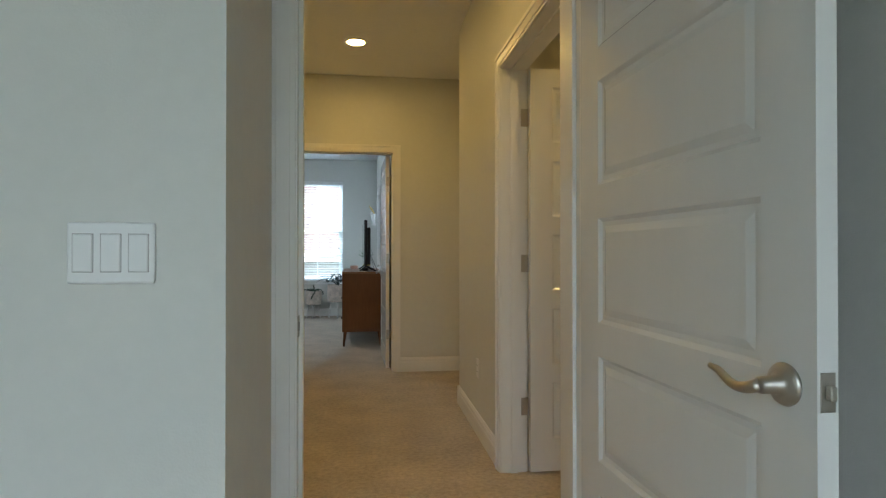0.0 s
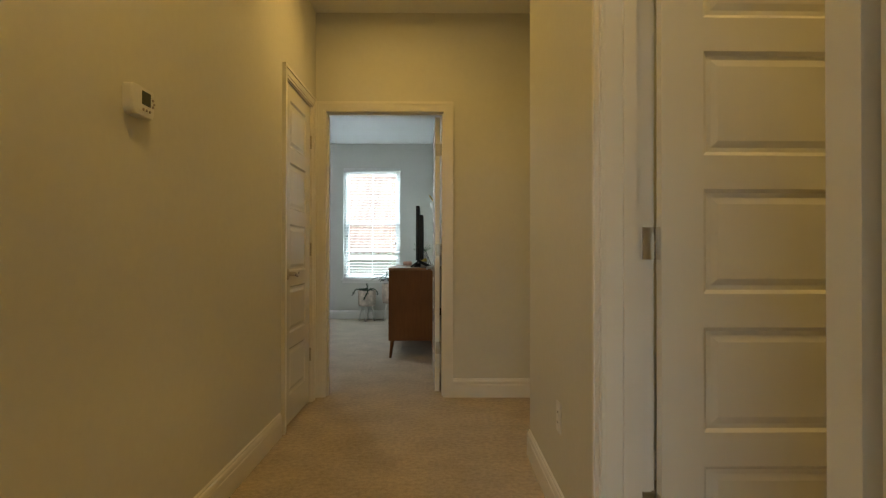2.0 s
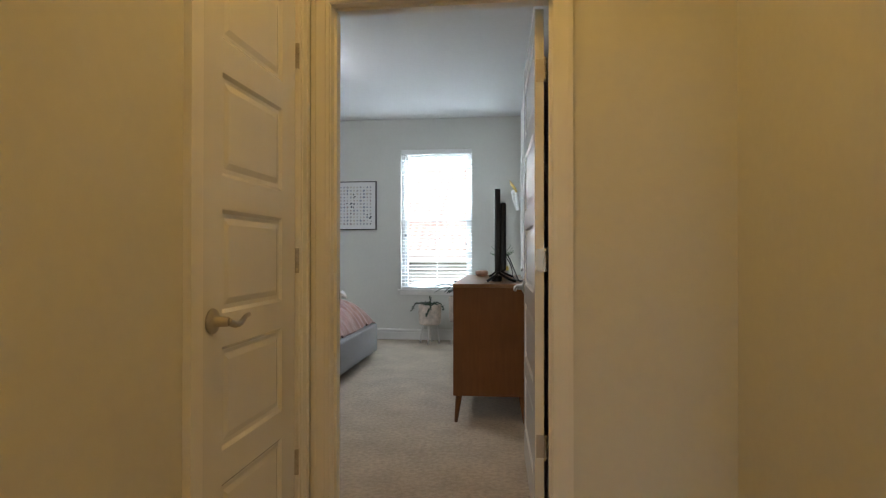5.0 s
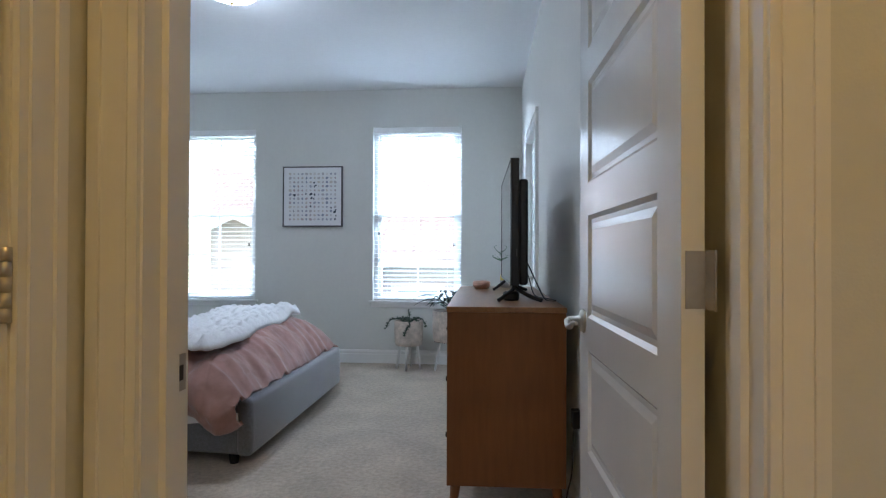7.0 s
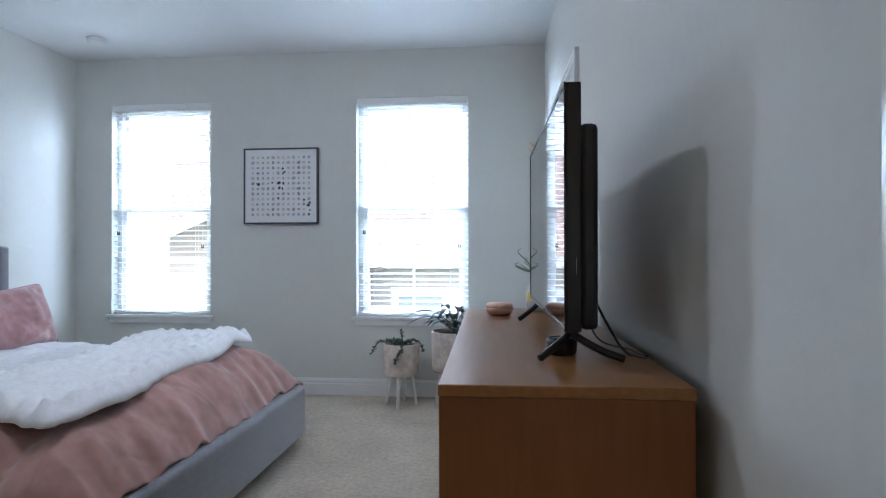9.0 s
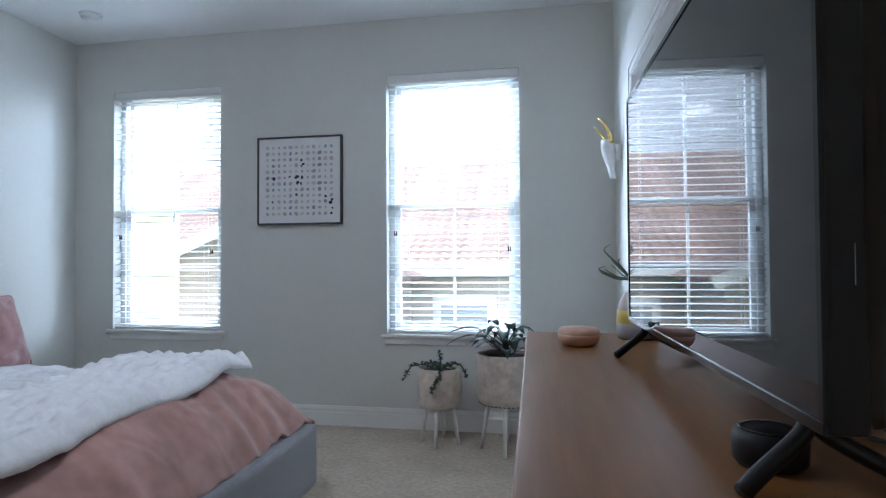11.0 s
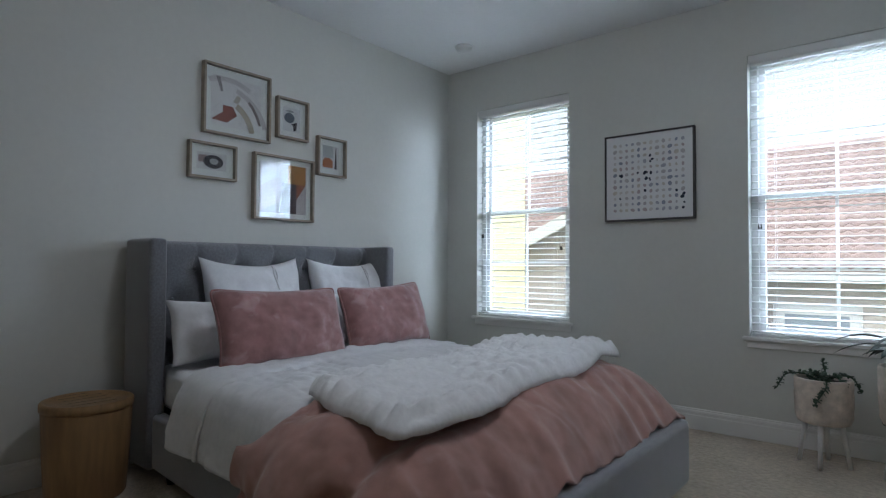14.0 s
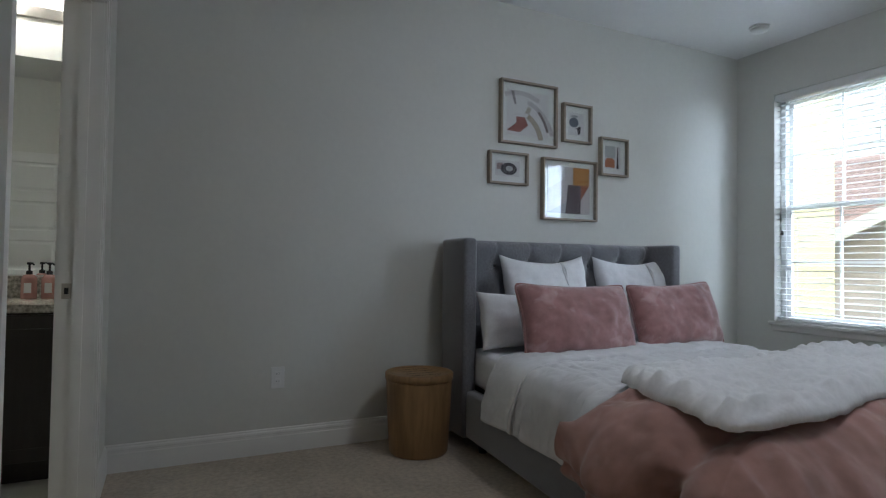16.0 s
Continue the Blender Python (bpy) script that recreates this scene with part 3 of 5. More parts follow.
def blind(x0, x1, y, z0, z1, wands=True):
    """A two inch horizontal blind let down, its slats lying open."""
    b = thing("window_blind", label="white two-inch horizontal blind lowered with open slats", category="blind", group="window blinds")
    part("headrail", box(bmesh.new(), x0 + 0.006, x1 - 0.006, y - 0.028, y + 0.028, z1 - 0.055, z1 - 0.003, 0.004, 1), BLIND, b)
    part("valance", box(bmesh.new(), x0 + 0.004, x1 - 0.004, y - 0.036, y - 0.030, z1 - 0.048, z1 - 0.002, 0.002, 1), BLIND, b)
    bm = bmesh.new()
    n = 6
    rows = []
    hw, th = 0.0245, 0.0026
    for xx in (x0 + 0.008, x1 - 0.008):
        top = [bm.verts.new((xx, -hw + 2 * hw * i / n, 0.0035 * (1 - (2 * i / n - 1) ** 2) + th / 2)) for i in range(n + 1)]
        bot = [bm.verts.new((xx, hw - 2 * hw * i / n, 0.0035 * (1 - (2 * i / n - 1) ** 2) - th / 2)) for i in range(n + 1)]
        rows.append(top + bot)
    k = len(rows[0])
    for i in range(k):
        bm.faces.new((rows[0][i], rows[0][(i + 1) % k], rows[1][(i + 1) % k], rows[1][i]))
    bm.faces.new(rows[0][::-1])
    bm.faces.new(rows[1])
    me = mesh_of("slat", bm, BLIND)
    rng = random.Random(int(abs(x0) * 100))
    zt, zb = z1 - 0.085, z0 + 0.055
    count = int((zt - zb) / 0.0435)
    for i in range(count + 1):
        s = part("slat", me, BLIND, b)
        s.location = (0, y, zt - (zt - zb) * i / count)
        s.rotation_euler = (radians(3 + rng.uniform(-1.2, 1.2)), radians(rng.uniform(-0.06, 0.06)), 0)
    part("bottom_rail", box(bmesh.new(), x0 + 0.008, x1 - 0.008, y - 0.026, y + 0.026, z0 + 0.026, z0 + 0.042, 0.004, 2), BLIND, b)
    w = x1 - x0
    for f in (0.16, 0.84):
        for dy in (-0.026, 0.026):
            part("ladder_cord", cyl(bmesh.new(), (x0 + w * f, y + dy, z0 + 0.04), (x0 + w * f, y + dy, z1 - 0.05), 0.0011, seg=6), CORD, b)
    for f, ln in ((0.07, 1.05), (0.92, 1.16)):
        c = part("lift_cord", cyl(bmesh.new(), (x0 + w * f, y - 0.040, z1 - ln), (x0 + w * f, y - 0.040, z1 - 0.07), 0.0012, seg=6), CORD, b)
        for dx in (-0.006, 0.007):
            part("tassel", cyl(bmesh.new(), (x0 + w * f + dx, y - 0.040, z1 - ln - 0.032), (x0 + w * f + dx, y - 0.040, z1 - ln), 0.006, 0.003, 8), KNOBM, c, "dark cord tassel")
    return b


window("window_1", -3.32, -2.46)
window("window_2", -1.245, -0.355)
blind(-3.32, -2.46, YB + 0.040, WZ0, WZ1)
blind(-1.245, -0.355, YB + 0.040, WZ0, WZ1)
window("window_3", -2.2, 0.9, -2.76, 0.5, 2.6, "wide white window behind the entry")


# ---------------------------------------------------------------- electrical fittings
def outlet(m, label="white duplex outlet on a white plate"):
    o = thing("wall_outlet", m, label, "outlet")
    part("plate", box(bmesh.new(), -0.035, 0.035, -0.006, 0, -0.057, 0.057, 0.002, 2), PLASTW, o)
    for z in (-0.02, 0.02):
        r = part("receptacle", box(bmesh.new(), -0.017, 0.017, -0.008, -0.0055, z - 0.014, z + 0.014, 0.002, 2), PLASTW, o)
        for dx in (-0.006, 0.006):
            part("slot", box(bmesh.new(), dx - 0.001, dx + 0.001, -0.0086, -0.0078, z - 0.004, z + 0.005), BLACK, r)
    return o


outlet(pose(XL, 6.65, 0.40, 0, 0, 90))
outlet(pose(0.74, 3.48, 0.40, 0, 0, -90))
outlet(pose(EAST(6.62), 6.62, 0.40, 0, 0, -90))

sw = thing("light_switch", pose(-0.376, 1.12, 1.102), "white three-gang rocker switch plate", "light switch")
part("plate", box(bmesh.new(), -0.073, 0.073, -0.007, 0, -0.054, 0.054, 0.004, 2), PLASTW, sw)
for dx in (-0.046, 0, 0.046):
    bm = box(bmesh.new(), dx - 0.0165, dx + 0.0165, -0.0095, -0.0065, -0.033, 0.033, 0.0015, 1)
    r = part("rocker", bm, PLASTW, sw)
    part("rocker_rim", box(bmesh.new(), dx - 0.0175, dx + 0.0175, -0.0072, -0.0066, -0.034, 0.034), VGREY, r)

th = thing("thermostat", pose(-0.61, 2.97, 1.462, 0, 0, 90), "white wall thermostat with a dark display", "thermostat")
bm = bmesh.new()
rim = []
for cx, cz, a0, r in ((0.052, 0.034, 0, 0.010), (-0.052, 0.034, 90, 0.010), (-0.040, -0.022, 180, 0.022), (0.040, -0.022, 270, 0.022)):
    rim += [(cx + r * math.cos(radians(a0 + 15 * k)), cz + r * math.sin(radians(a0 + 15 * k))) for k in range(7)]
loops = [[bm.verts.new((x * f, -dep, z * f)) for x, z in rim] for f, dep in ((1.0, 0.0), (1.0, 0.022), (0.97, 0.028), (0.92, 0.030))]
for p, q in zip(loops, loops[1:]):
    for k in range(len(rim)):
        bm.faces.new((p[k], p[(k + 1) % len(rim)], q[(k + 1) % len(rim)], q[k]))
bm.faces.new(loops[-1])
bm.faces.new(loops[0][::-1])
part("case", bm, PLASTW, th)
part("display", box(bmesh.new(), -0.014, 0.036, -0.0315, -0.0295, -0.008, 0.032, 0.001, 1), LCD, th, "dark brown display")
for dx, dz in ((-0.006, -0.022), (0.012, -0.022), (0.030, -0.022), (0.049, 0.016), (0.049, -0.004), (0.055, 0.006)):
    part("button", lathe(bmesh.new(), [(0, 0), (0.0042, 0), (0.0042, 0.003), (0.003, 0.004), (0, 0.004)], 12, pose(dx, -0.0295, dz, 90, 0, 0)), VGREY, th, "", True)

sd = thing("smoke_detector", pose(-3.13, 9.85, H), "white round smoke detector on the ceiling", "smoke detector")
part("base", lathe(bmesh.new(), [(0, 0), (0.068, 0), (0.068, -0.012), (0.062, -0.014), (0, -0.014)], 32), PLASTW, sd, "", True)
part("cover", lathe(bmesh.new(), [(0.060, -0.014), (0.060, -0.022), (0.050, -0.036), (0.018, -0.040), (0, -0.040)], 32), PLASTW, sd, "", True)


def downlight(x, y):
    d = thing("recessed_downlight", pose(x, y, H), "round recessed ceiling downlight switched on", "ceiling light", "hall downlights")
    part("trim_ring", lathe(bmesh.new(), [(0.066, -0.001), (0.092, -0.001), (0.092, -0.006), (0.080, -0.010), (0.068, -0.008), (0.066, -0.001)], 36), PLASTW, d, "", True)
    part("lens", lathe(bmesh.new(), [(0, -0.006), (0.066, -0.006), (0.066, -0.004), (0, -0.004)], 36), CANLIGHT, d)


downlight(-0.02, 4.53)
# second lamp stays out of view, added to light the near hall
downlight(-0.02, 2.45)
# no fixture is in view here: added to brighten the side room door
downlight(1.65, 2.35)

cl = thing("ceiling_light", pose(-1.62, 7.95, H), "flush ceiling light with frosted bowl and brass finial", "ceiling light")
part("canopy", lathe(bmesh.new(), [(0, 0), (0.10, 0), (0.105, -0.015), (0.17, -0.028), (0.175, -0.036), (0, -0.036)], 40), NICKEL, cl, "", True)
part("bowl", lathe(bmesh.new(), [(0.172, -0.037), (0.165, -0.060), (0.135, -0.090), (0.085, -0.112), (0.03, -0.122), (0, -0.123)], 40), DOMELIGHT, cl, "lit frosted glass bowl", True)
part("finial", lathe(bmesh.new(), [(0, -0.120), (0.013, -0.123), (0.010, -0.130), (0.013, -0.138), (0.006, -0.148), (0, -0.150)], 16), BRASSY, cl, "", True)


# ---------------------------------------------------------------- soft goods
def fbm(x, y, z, octaves=3):
    v, a, f = 0.0, 1.0, 1.0
    for _ in range(octaves):
        v += a * noise.noise(Vector((x * f, y * f, z * f)))
        a, f = a * 0.5, f * 2.0
    return v


def grid_mesh(bm, nu, nv, fn, closed_u=False):
    vs = [[bm.verts.new(fn(i / (nu if closed_u else nu - 1), j / (nv - 1))) for j in range(nv)] for i in range(nu)]
    for i in range(nu if closed_u else nu - 1):
        for j in range(nv - 1):
            a, b = vs[i], vs[(i + 1) % nu]
            bm.faces.new((a[j], b[j], b[j + 1], a[j + 1]))
    return bm


def thicken(ob, t, offset=-1.0):
    s = ob.modifiers.new("thickness", "SOLIDIFY")
    s.thickness, s.offset = t, offset
    return ob


def poly_at(pts, s):
    """The point at share s of a smooth profile's length."""
    p = curve_pts([(a, b, 0) for a, b in pts], 10)
    d = [0.0]
    for a, b in zip(p, p[1:]):
        d.append(d[-1] + (b - a).length)
    s *= d[-1]
    for i in range(len(p) - 1):
        if s <= d[i + 1] or i == len(p) - 2:
            t = (s - d[i]) / max(1e-9, d[i + 1] - d[i])
            q = p[i].lerp(p[i + 1], min(1, max(0, t)))
            return q.x, q.y


def profile_table(pts, n):
    return [poly_at(pts, i / (n - 1)) for i in range(n)]


def pillow(name, w, h, d, m, material, label, seed, sag=0.05, category="pillow", group="", flange=0.0, rnd=0.0, piped=False):
    """A stuffed cushion, w wide (x), h high (z), d thick (y), standing on z = 0, with peaked corners, dents and a piped seam."""
    n = 40
    t = thing(name, m, label, category, group)
    bm = bmesh.new()

    def surf(side):
        def f(u, v):
            a, b = 2 * u - 1, 2 * v - 1
            ex = (1 - abs(a) ** 3.2) ** 0.55 if abs(a) < 1 else 0
            ez = (1 - abs(b) ** 3.2) ** 0.55 if abs(b) < 1 else 0
            pin = 1 - 0.07 * (1 - abs(b) ** 2) * abs(a) ** 6
            piv = 1 - 0.10 * (1 - abs(a) ** 2) * abs(b) ** 6
            f = max(abs(a), abs(b), 1e-6) / (abs(a) ** rnd + abs(b) ** rnd + 1e-12) ** (1 / rnd) if rnd else 1.0
            x, z = a * w / 2 * pin * f, b * h / 2 * piv * f
            th = d / 2 * (ex * ez) ** 0.9
            wr = 0.020 * fbm(x * 5 + seed, z * 5, seed * 1.7 + side) * (ex * ez) ** 0.5
            wr += 0.007 * fbm(x * 16 + seed, z * 16, seed + side) * (ex * ez) ** 0.3
            low = 1 + 0.18 * (-b) * (1 - abs(a) ** 2)
            z += -sag * h * (1 - a * a) * max(0, b) * 0.9
            return Vector((x + 0.012 * fbm(z * 3, seed, 0), side * (th * low + wr), z + h / 2))
        return f

    for s in (-1, 1):
        grid_mesh(bm, n, n, surf(s))
    bmesh.ops.remove_doubles(bm, verts=bm.verts, dist=0.0015)
    part("cover", bm, material, t, "", True)
    if piped:
        ring = [(k / 24, 0.0) for k in range(24)] + [(1.0, k / 24) for k in range(24)] + [(1 - k / 24, 1.0) for k in range(24)] + [(0.0, 1 - k / 24) for k in range(25)]
        part("piping", tube(bmesh.new(), [(surf(-1)(u, v) + surf(1)(u, v)) / 2 for u, v in ring], 0.0065, 8), material, t, "", True)
    if flange:
        for dx in (-0.012, 0.012):
            pts = [surf(-1)(0.5 + flange + dx * k, v) + Vector((0, -0.004, 0)) for k, v in ((0.2, 0.97), (0.6, 0.90), (1.2, 0.80), (0.4, 0.72), (0.0, 0.62))]
            part("tie", tube(bmesh.new(), curve_pts(pts, 6), 0.006, 8, 0.8), material, t, "", True)
    return t


# ---------------------------------------------------------------- bed
BY0, BY1 = 7.45, 9.15        # outer faces of the side rails
BYC = (BY0 + BY1) / 2
BXF = -1.262                 # outer face of the foot rail
BXH = -3.60                  # back of the headboard
bed = thing("bed", label="grey upholstered bed frame with tufted wingback headboard", category="bed")


def skew(ob):
    """The bed stands a little askew: towards its head everything lies further from the door."""
    for v in ob.data.vertices:
        v.co.y += 0.085 * (BXF - v.co.x)
    return ob


def soft_box(x0, x1, y0, y1, z0, z1, bev=0.025):
    return box(bmesh.new(), x0, x1, y0, y1, z0, z1, bev, 4)


# tufted headboard panel with wings
HY0, HY1, HZ = 7.60, 9.28, 1.175
tufts = [(HY0 + 0.10 + (i + (0.5 if r % 2 else 0)) * 0.245, 1.02 - r * 0.165) for r in range(4) for i in range(7 if r % 2 == 0 else 6)]


def head_front(u, v):
    y, z = HY0 + 0.07 + u * (HY1 - HY0 - 0.14), 0.12 + v * (HZ - 0.12)
    x = -3.50
    for ty, tz in tufts:
        r2 = ((y - ty) / 0.055) ** 2 + ((z - tz) / 0.055) ** 2
        if r2 < 9:
            x -= 0.050 * math.exp(-r2)
        r1 = abs(y - ty) / 0.012
        if z > tz and r1 < 4 and tz > 0.95:
            x -= 0.010 * math.exp(-r1 * r1)
    edge = min(1.0, (HZ - z) / 0.05)
    x -= 0.05 * (1 - edge) ** 2
    return Vector((x + 0.004 * fbm(y * 6, z * 6, 3), y, z - (0.004 if v > 0.99 else 0)))


bm = grid_mesh(bmesh.new(), 120, 70, head_front)
part("headboard_panel", bm, GREYFAB, bed, "", True)
part("headboard_back", soft_box(BXH, -3.55, HY0 + 0.03, HY1 - 0.03, 0.06, HZ - 0.004, 0.012), GREYFAB, bed, "", True)
for ty, tz in tufts:
    part("tuft_button", lathe(bmesh.new(), [(0, 0), (0.010, 0.001), (0.013, -0.004), (0, -0.006)], 12, pose(-3.543, ty, tz, 0, 90, 0)), GREYFAB, bed, "", True)
for y0, y1 in ((HY0, HY0 + 0.085), (HY1 - 0.085, HY1)):
    part("wing", soft_box(BXH + 0.002, -3.30, y0, y1, 0.05, HZ, 0.022), GREYFAB, bed, "", True)
for y0, y1 in ((BY0, BY0 + 0.075), (BY1 - 0.075, BY1)):
    part("side_rail", soft_box(-3.34, BXF - 0.05, y0, y1, 0.055, 0.315, 0.02), GREYFAB, bed, "", True)
part("foot_rail", soft_box(BXF - 0.085, BXF, BY0 - 0.006, BY1 + 0.006, 0.05, 0.345, 0.03), GREYFAB, bed, "", True)
for x, dy in ((BXF - 0.12, 0.0), (-3.2, 0.165)):
    for y in (BY0 + 0.06 + dy, BY1 - 0.06 + dy * 0.4):
        part("leg", lathe(bmesh.new(), [(0, 0), (0.022, 0), (0.030, 0.06), (0, 0.06)], 16, pose(x, y, 0)), BLACK, bed, "black tapered foot")
part("slat_base", box(bmesh.new(), -3.48, BXF - 0.09, BY0 + 0.08, BY1 - 0.08, 0.15, 0.317), BLACK, bed)

for o in bed.children:
    if o.name.startswith("side_rail") or o.name.startswith("slat_base"):
        skew(o)
mt = tagged(part("mattress", soft_box(-3.46, BXF - 0.20, BY0 + 0.060, BY1 - 0.040, 0.318, 0.534, 0.06), WHITECOT, None, "", True), "thick white mattress on the bed frame", "mattress")

skew(mt)

# white quilt, over the sides
NQ = 150
near = [(7.425, 0.245), (7.432, 0.34), (7.458, 0.47), (7.56, 0.545), (8.0, 0.555), (8.6, 0.558), (9.04, 0.545), (9.15, 0.47), (9.166, 0.34), (9.16, 0.22)]
tabq = profile_table(near, NQ)


def quilt_fn(u, v):
    """Draped over both sides; a plain border at the head end, then puckered quilting."""
    x = -2.97 + u * 1.11
    y, z = tabq[min(NQ - 1, int(round(v * (NQ - 1))))]
    side = max(0.0, min(1.0, (0.52 - z) / 0.2))
    out = -1 if y < BYC else 1
    fold = 0.010 * math.sin(x * 8 + 2.5 * fbm(x * 2, z * 2, 1)) * side * side + 0.010 * fbm(x * 7, y * 7 + z * 5, 4)
    seam = -0.013 * math.exp(-((x + 2.68 + 0.03 * side) / 0.012) ** 2)
    run = y if side < 0.5 else z * out
    puck = abs(math.sin(x * 46 + 1.6 * fbm(x * 9, run * 9, 12, 2))) * abs(math.sin(run * 46 + 1.6 * fbm(x * 8, run * 8, 13, 2)))
    puff = (0.0075 * puck if x > -2.66 else 0.0) + seam + (0.0 if x > -2.67 else 0.013)
    return Vector((x + 0.012 * fbm(y * 3, z * 3, 2) - 0.03 * side * (1 - u), y + out * (fold + puff) * side, z + (fold * 0.5 + puff + 0.010 * fbm(x * 9, y * 12, 19)) * (1 - side) + 0.006 * math.sin(x * 11) * side))


q = thing("quilt", pose(0, 0, 0), "white quilted coverlet draped over the bed sides", "bedspread")
SEAM = 0.27
for nm, lo, hi, n in (("border", 0.0, SEAM, 50), ("quilted_field", SEAM, 1.0, 140)):
    pc = part(nm, grid_mesh(bmesh.new(), n, NQ, lambda u, v: quilt_fn(lo + (hi - lo) * u, v)), QUILTM, q, "plain turned border" if nm == "border" else "", True)
    thicken(skew(pc), 0.012, 1.0)

# folded-back velvet duvet over the foot half
ND = 190
duv = [(7.50, 0.235), (7.42, 0.240), (7.352, 0.30), (7.335, 0.40), (7.39, 0.515), (7.53, 0.590), (7.85, 0.612), (8.30, 0.625), (8.75, 0.620), (9.02, 0.585), (9.17, 0.50), (9.20, 0.38), (9.17, 0.30)]
tabd = profile_table(duv, ND)


def bump_at(t, c, w):
    return math.exp(-((t - c) / w) ** 2)


def duvet_fn(u, v):
    """Plump folds hanging over the near side, parted by deep valleys, and short gathers at the foot rail."""
    y, z = tabd[min(ND - 1, int(round(v * (ND - 1))))]
    x0 = -2.09 + 0.02 * math.sin((y - 7.4) * 2.0)
    x1 = BXF - 0.035
    x = x0 + u * (x1 - x0)
    side = max(0.0, min(1.0, (0.52 - z) / 0.16))
    rim = max(0.0, min(1.0, (8.0 - y) / 0.55))
    f = max(0.0, (u - 0.42) / 0.58)
    h = max(0.0, (0.13 - u) / 0.13)
    zr = 0.352
    nz = z if z <= zr else z - (z - zr) * f ** 3.2
    nz -= h ** 2 * min(0.085, max(0.0, z - 0.47))
    out = -1 if y < BYC else 1
    # broad softness, then finer crumpling
    g = 0.034 * fbm(x * 2.8, y * 2.4, 9, 2) * (1 - f * 0.6) + 0.010 * fbm(x * 8 + z * 3, y * 9 + z * 7, 11, 3)
    # creased ridges wandering over the cloth
    wander = fbm(x * 1.7 + 3, y * 1.6 - z, 31, 2)
    ridge = 1 - min(1.0, abs(math.sin(4.2 * x + 5.5 * y + 3.5 * wander)) / 0.22)
    g -= 0.014 * ridge * ridge * (0.4 + max(0.0, fbm(x * 2.2, y * 2.2, 40, 2)))
    # gathers where the foot end is tucked behind the rail
    tuck = max(0.0, (u - 0.60) / 0.40) ** 1.4
    gather = math.sin(y * 30 + 3.0 * fbm(y * 2.5, x, 6, 2)) + 0.6 * math.sin(y * 53 + 2.2 * x + 3 * fbm(y * 4, x * 2, 7, 2))
    g += 0.0125 * tuck * gather * (0.45 + 0.9 * max(0.0, fbm(y * 2.1, 2.0, 8, 2) + 0.35)) * (1 - side)
    # the valleys between the hanging folds
    lean = (0.52 - z) * 0.30
    deep = bump_at(x, -1.60 - lean, 0.048)
    low = bump_at(x, -1.93 - lean * 0.4, 0.022) * 0.35 + bump_at(x, -1.46 + 0.5 * lean, 0.028) * 0.40
    split = -1.60 - lean
    plump = 0.028 * (math.cos((x + 1.84) * 2 * math.pi / 0.50) if x < split else math.cos((x + 1.43) * 2 * math.pi / 0.36))
    hang = side * (0.022 + plump + g * 0.9 - 0.108 * deep - 0.05 * low)
    # a doubled lower lip under the first fold
    lip = bump_at(z, 0.315, 0.016) * (1.0 if x < split else 0.25)
    hang -= 0.030 * lip * side
    ny = y + out * hang
    if y > 9.0 and x > -1.5:
        ny -= (x + 1.5) * 0.25 * (y - 9.0)
    nz += (g + (0.5 * plump - 0.048 * deep) * rim * (1 - f)) * (1 - side)
    nz += side * (0.018 * math.cos((x + 1.62) * 2 * math.pi / 0.46) - 0.055 * bump_at(x, -1.39, 0.070))
    return Vector((min(x, BXF - 0.03) + 0.010 * fbm(y * 6, z * 6, 8) - h * h * 0.012, ny, max(nz, 0.19)))


d = part("duvet", grid_mesh(bmesh.new(), 170, ND, duvet_fn), PINKVEL, None, "", True)
tagged(thicken(d, 0.02, -1.0), "rumpled dusty pink velvet duvet folded over the foot of the bed", "duvet")
d2 = part("sheet_edge", grid_mesh(bmesh.new(), 60, 12, lambda u, v: Vector((-2.05 + u * 0.72, 7.435 + 0.010 * math.sin(u * 21) - 0.006 * v, 0.215 + 0.05 * v + 0.006 * math.sin(u * 9) + 0.01 * u))), WHITECOT, None, "", True)
tagged(thicken(d2, 0.008), "white sheet hem showing under the duvet", "bed sheet")


# faux fur throw, lying on the duvet
TOPS = [k for k in range(ND) if tabd[k][1] > 0.50]


def duvet_top(x, y):
    """Height of the bedding under the throw."""
    k = min(TOPS, key=lambda q: abs(tabd[q][0] - y))
    x0 = -2.09 + 0.02 * math.sin((y - 7.4) * 2.0)
    u = (x - x0) / (BXF - 0.035 - x0)
    return max(0.585, duvet_fn(min(0.99, max(0.0, u)), k / (ND - 1)).z) if u > 0 else 0.585


NX, NYT = 26, 60
base = [[0.0] * NYT for _ in range(NX)]
XA, XB, YA, YBT = -2.25, -1.42, 7.40, 9.20
for i in range(NX):
    for j in range(NYT):
        base[i][j] = duvet_top(XA + (XB - XA) * i / (NX - 1), YA + (YBT - YA) * j / (NYT - 1))
for _ in range(3):
    base = [[sum(base[min(NX - 1, max(0, i + a))][min(NYT - 1, max(0, j + b))] for a in (-1, 0, 1) for b in (-1, 0, 1)) / 9 for j in range(NYT)] for i in range(NX)]


def bedding(x, y):
    fi = min(NX - 1.001, max(0.0, (x - XA) / (XB - XA) * (NX - 1)))
    fj = min(NYT - 1.001, max(0.0, (y - YA) / (YBT - YA) * (NYT - 1)))
    i, j = int(fi), int(fj)
    a, b = fi - i, fj - j
    return (base[i][j] * (1 - a) + base[i + 1][j] * a) * (1 - b) + (base[i][j + 1] * (1 - a) + base[i + 1][j + 1] * a) * b


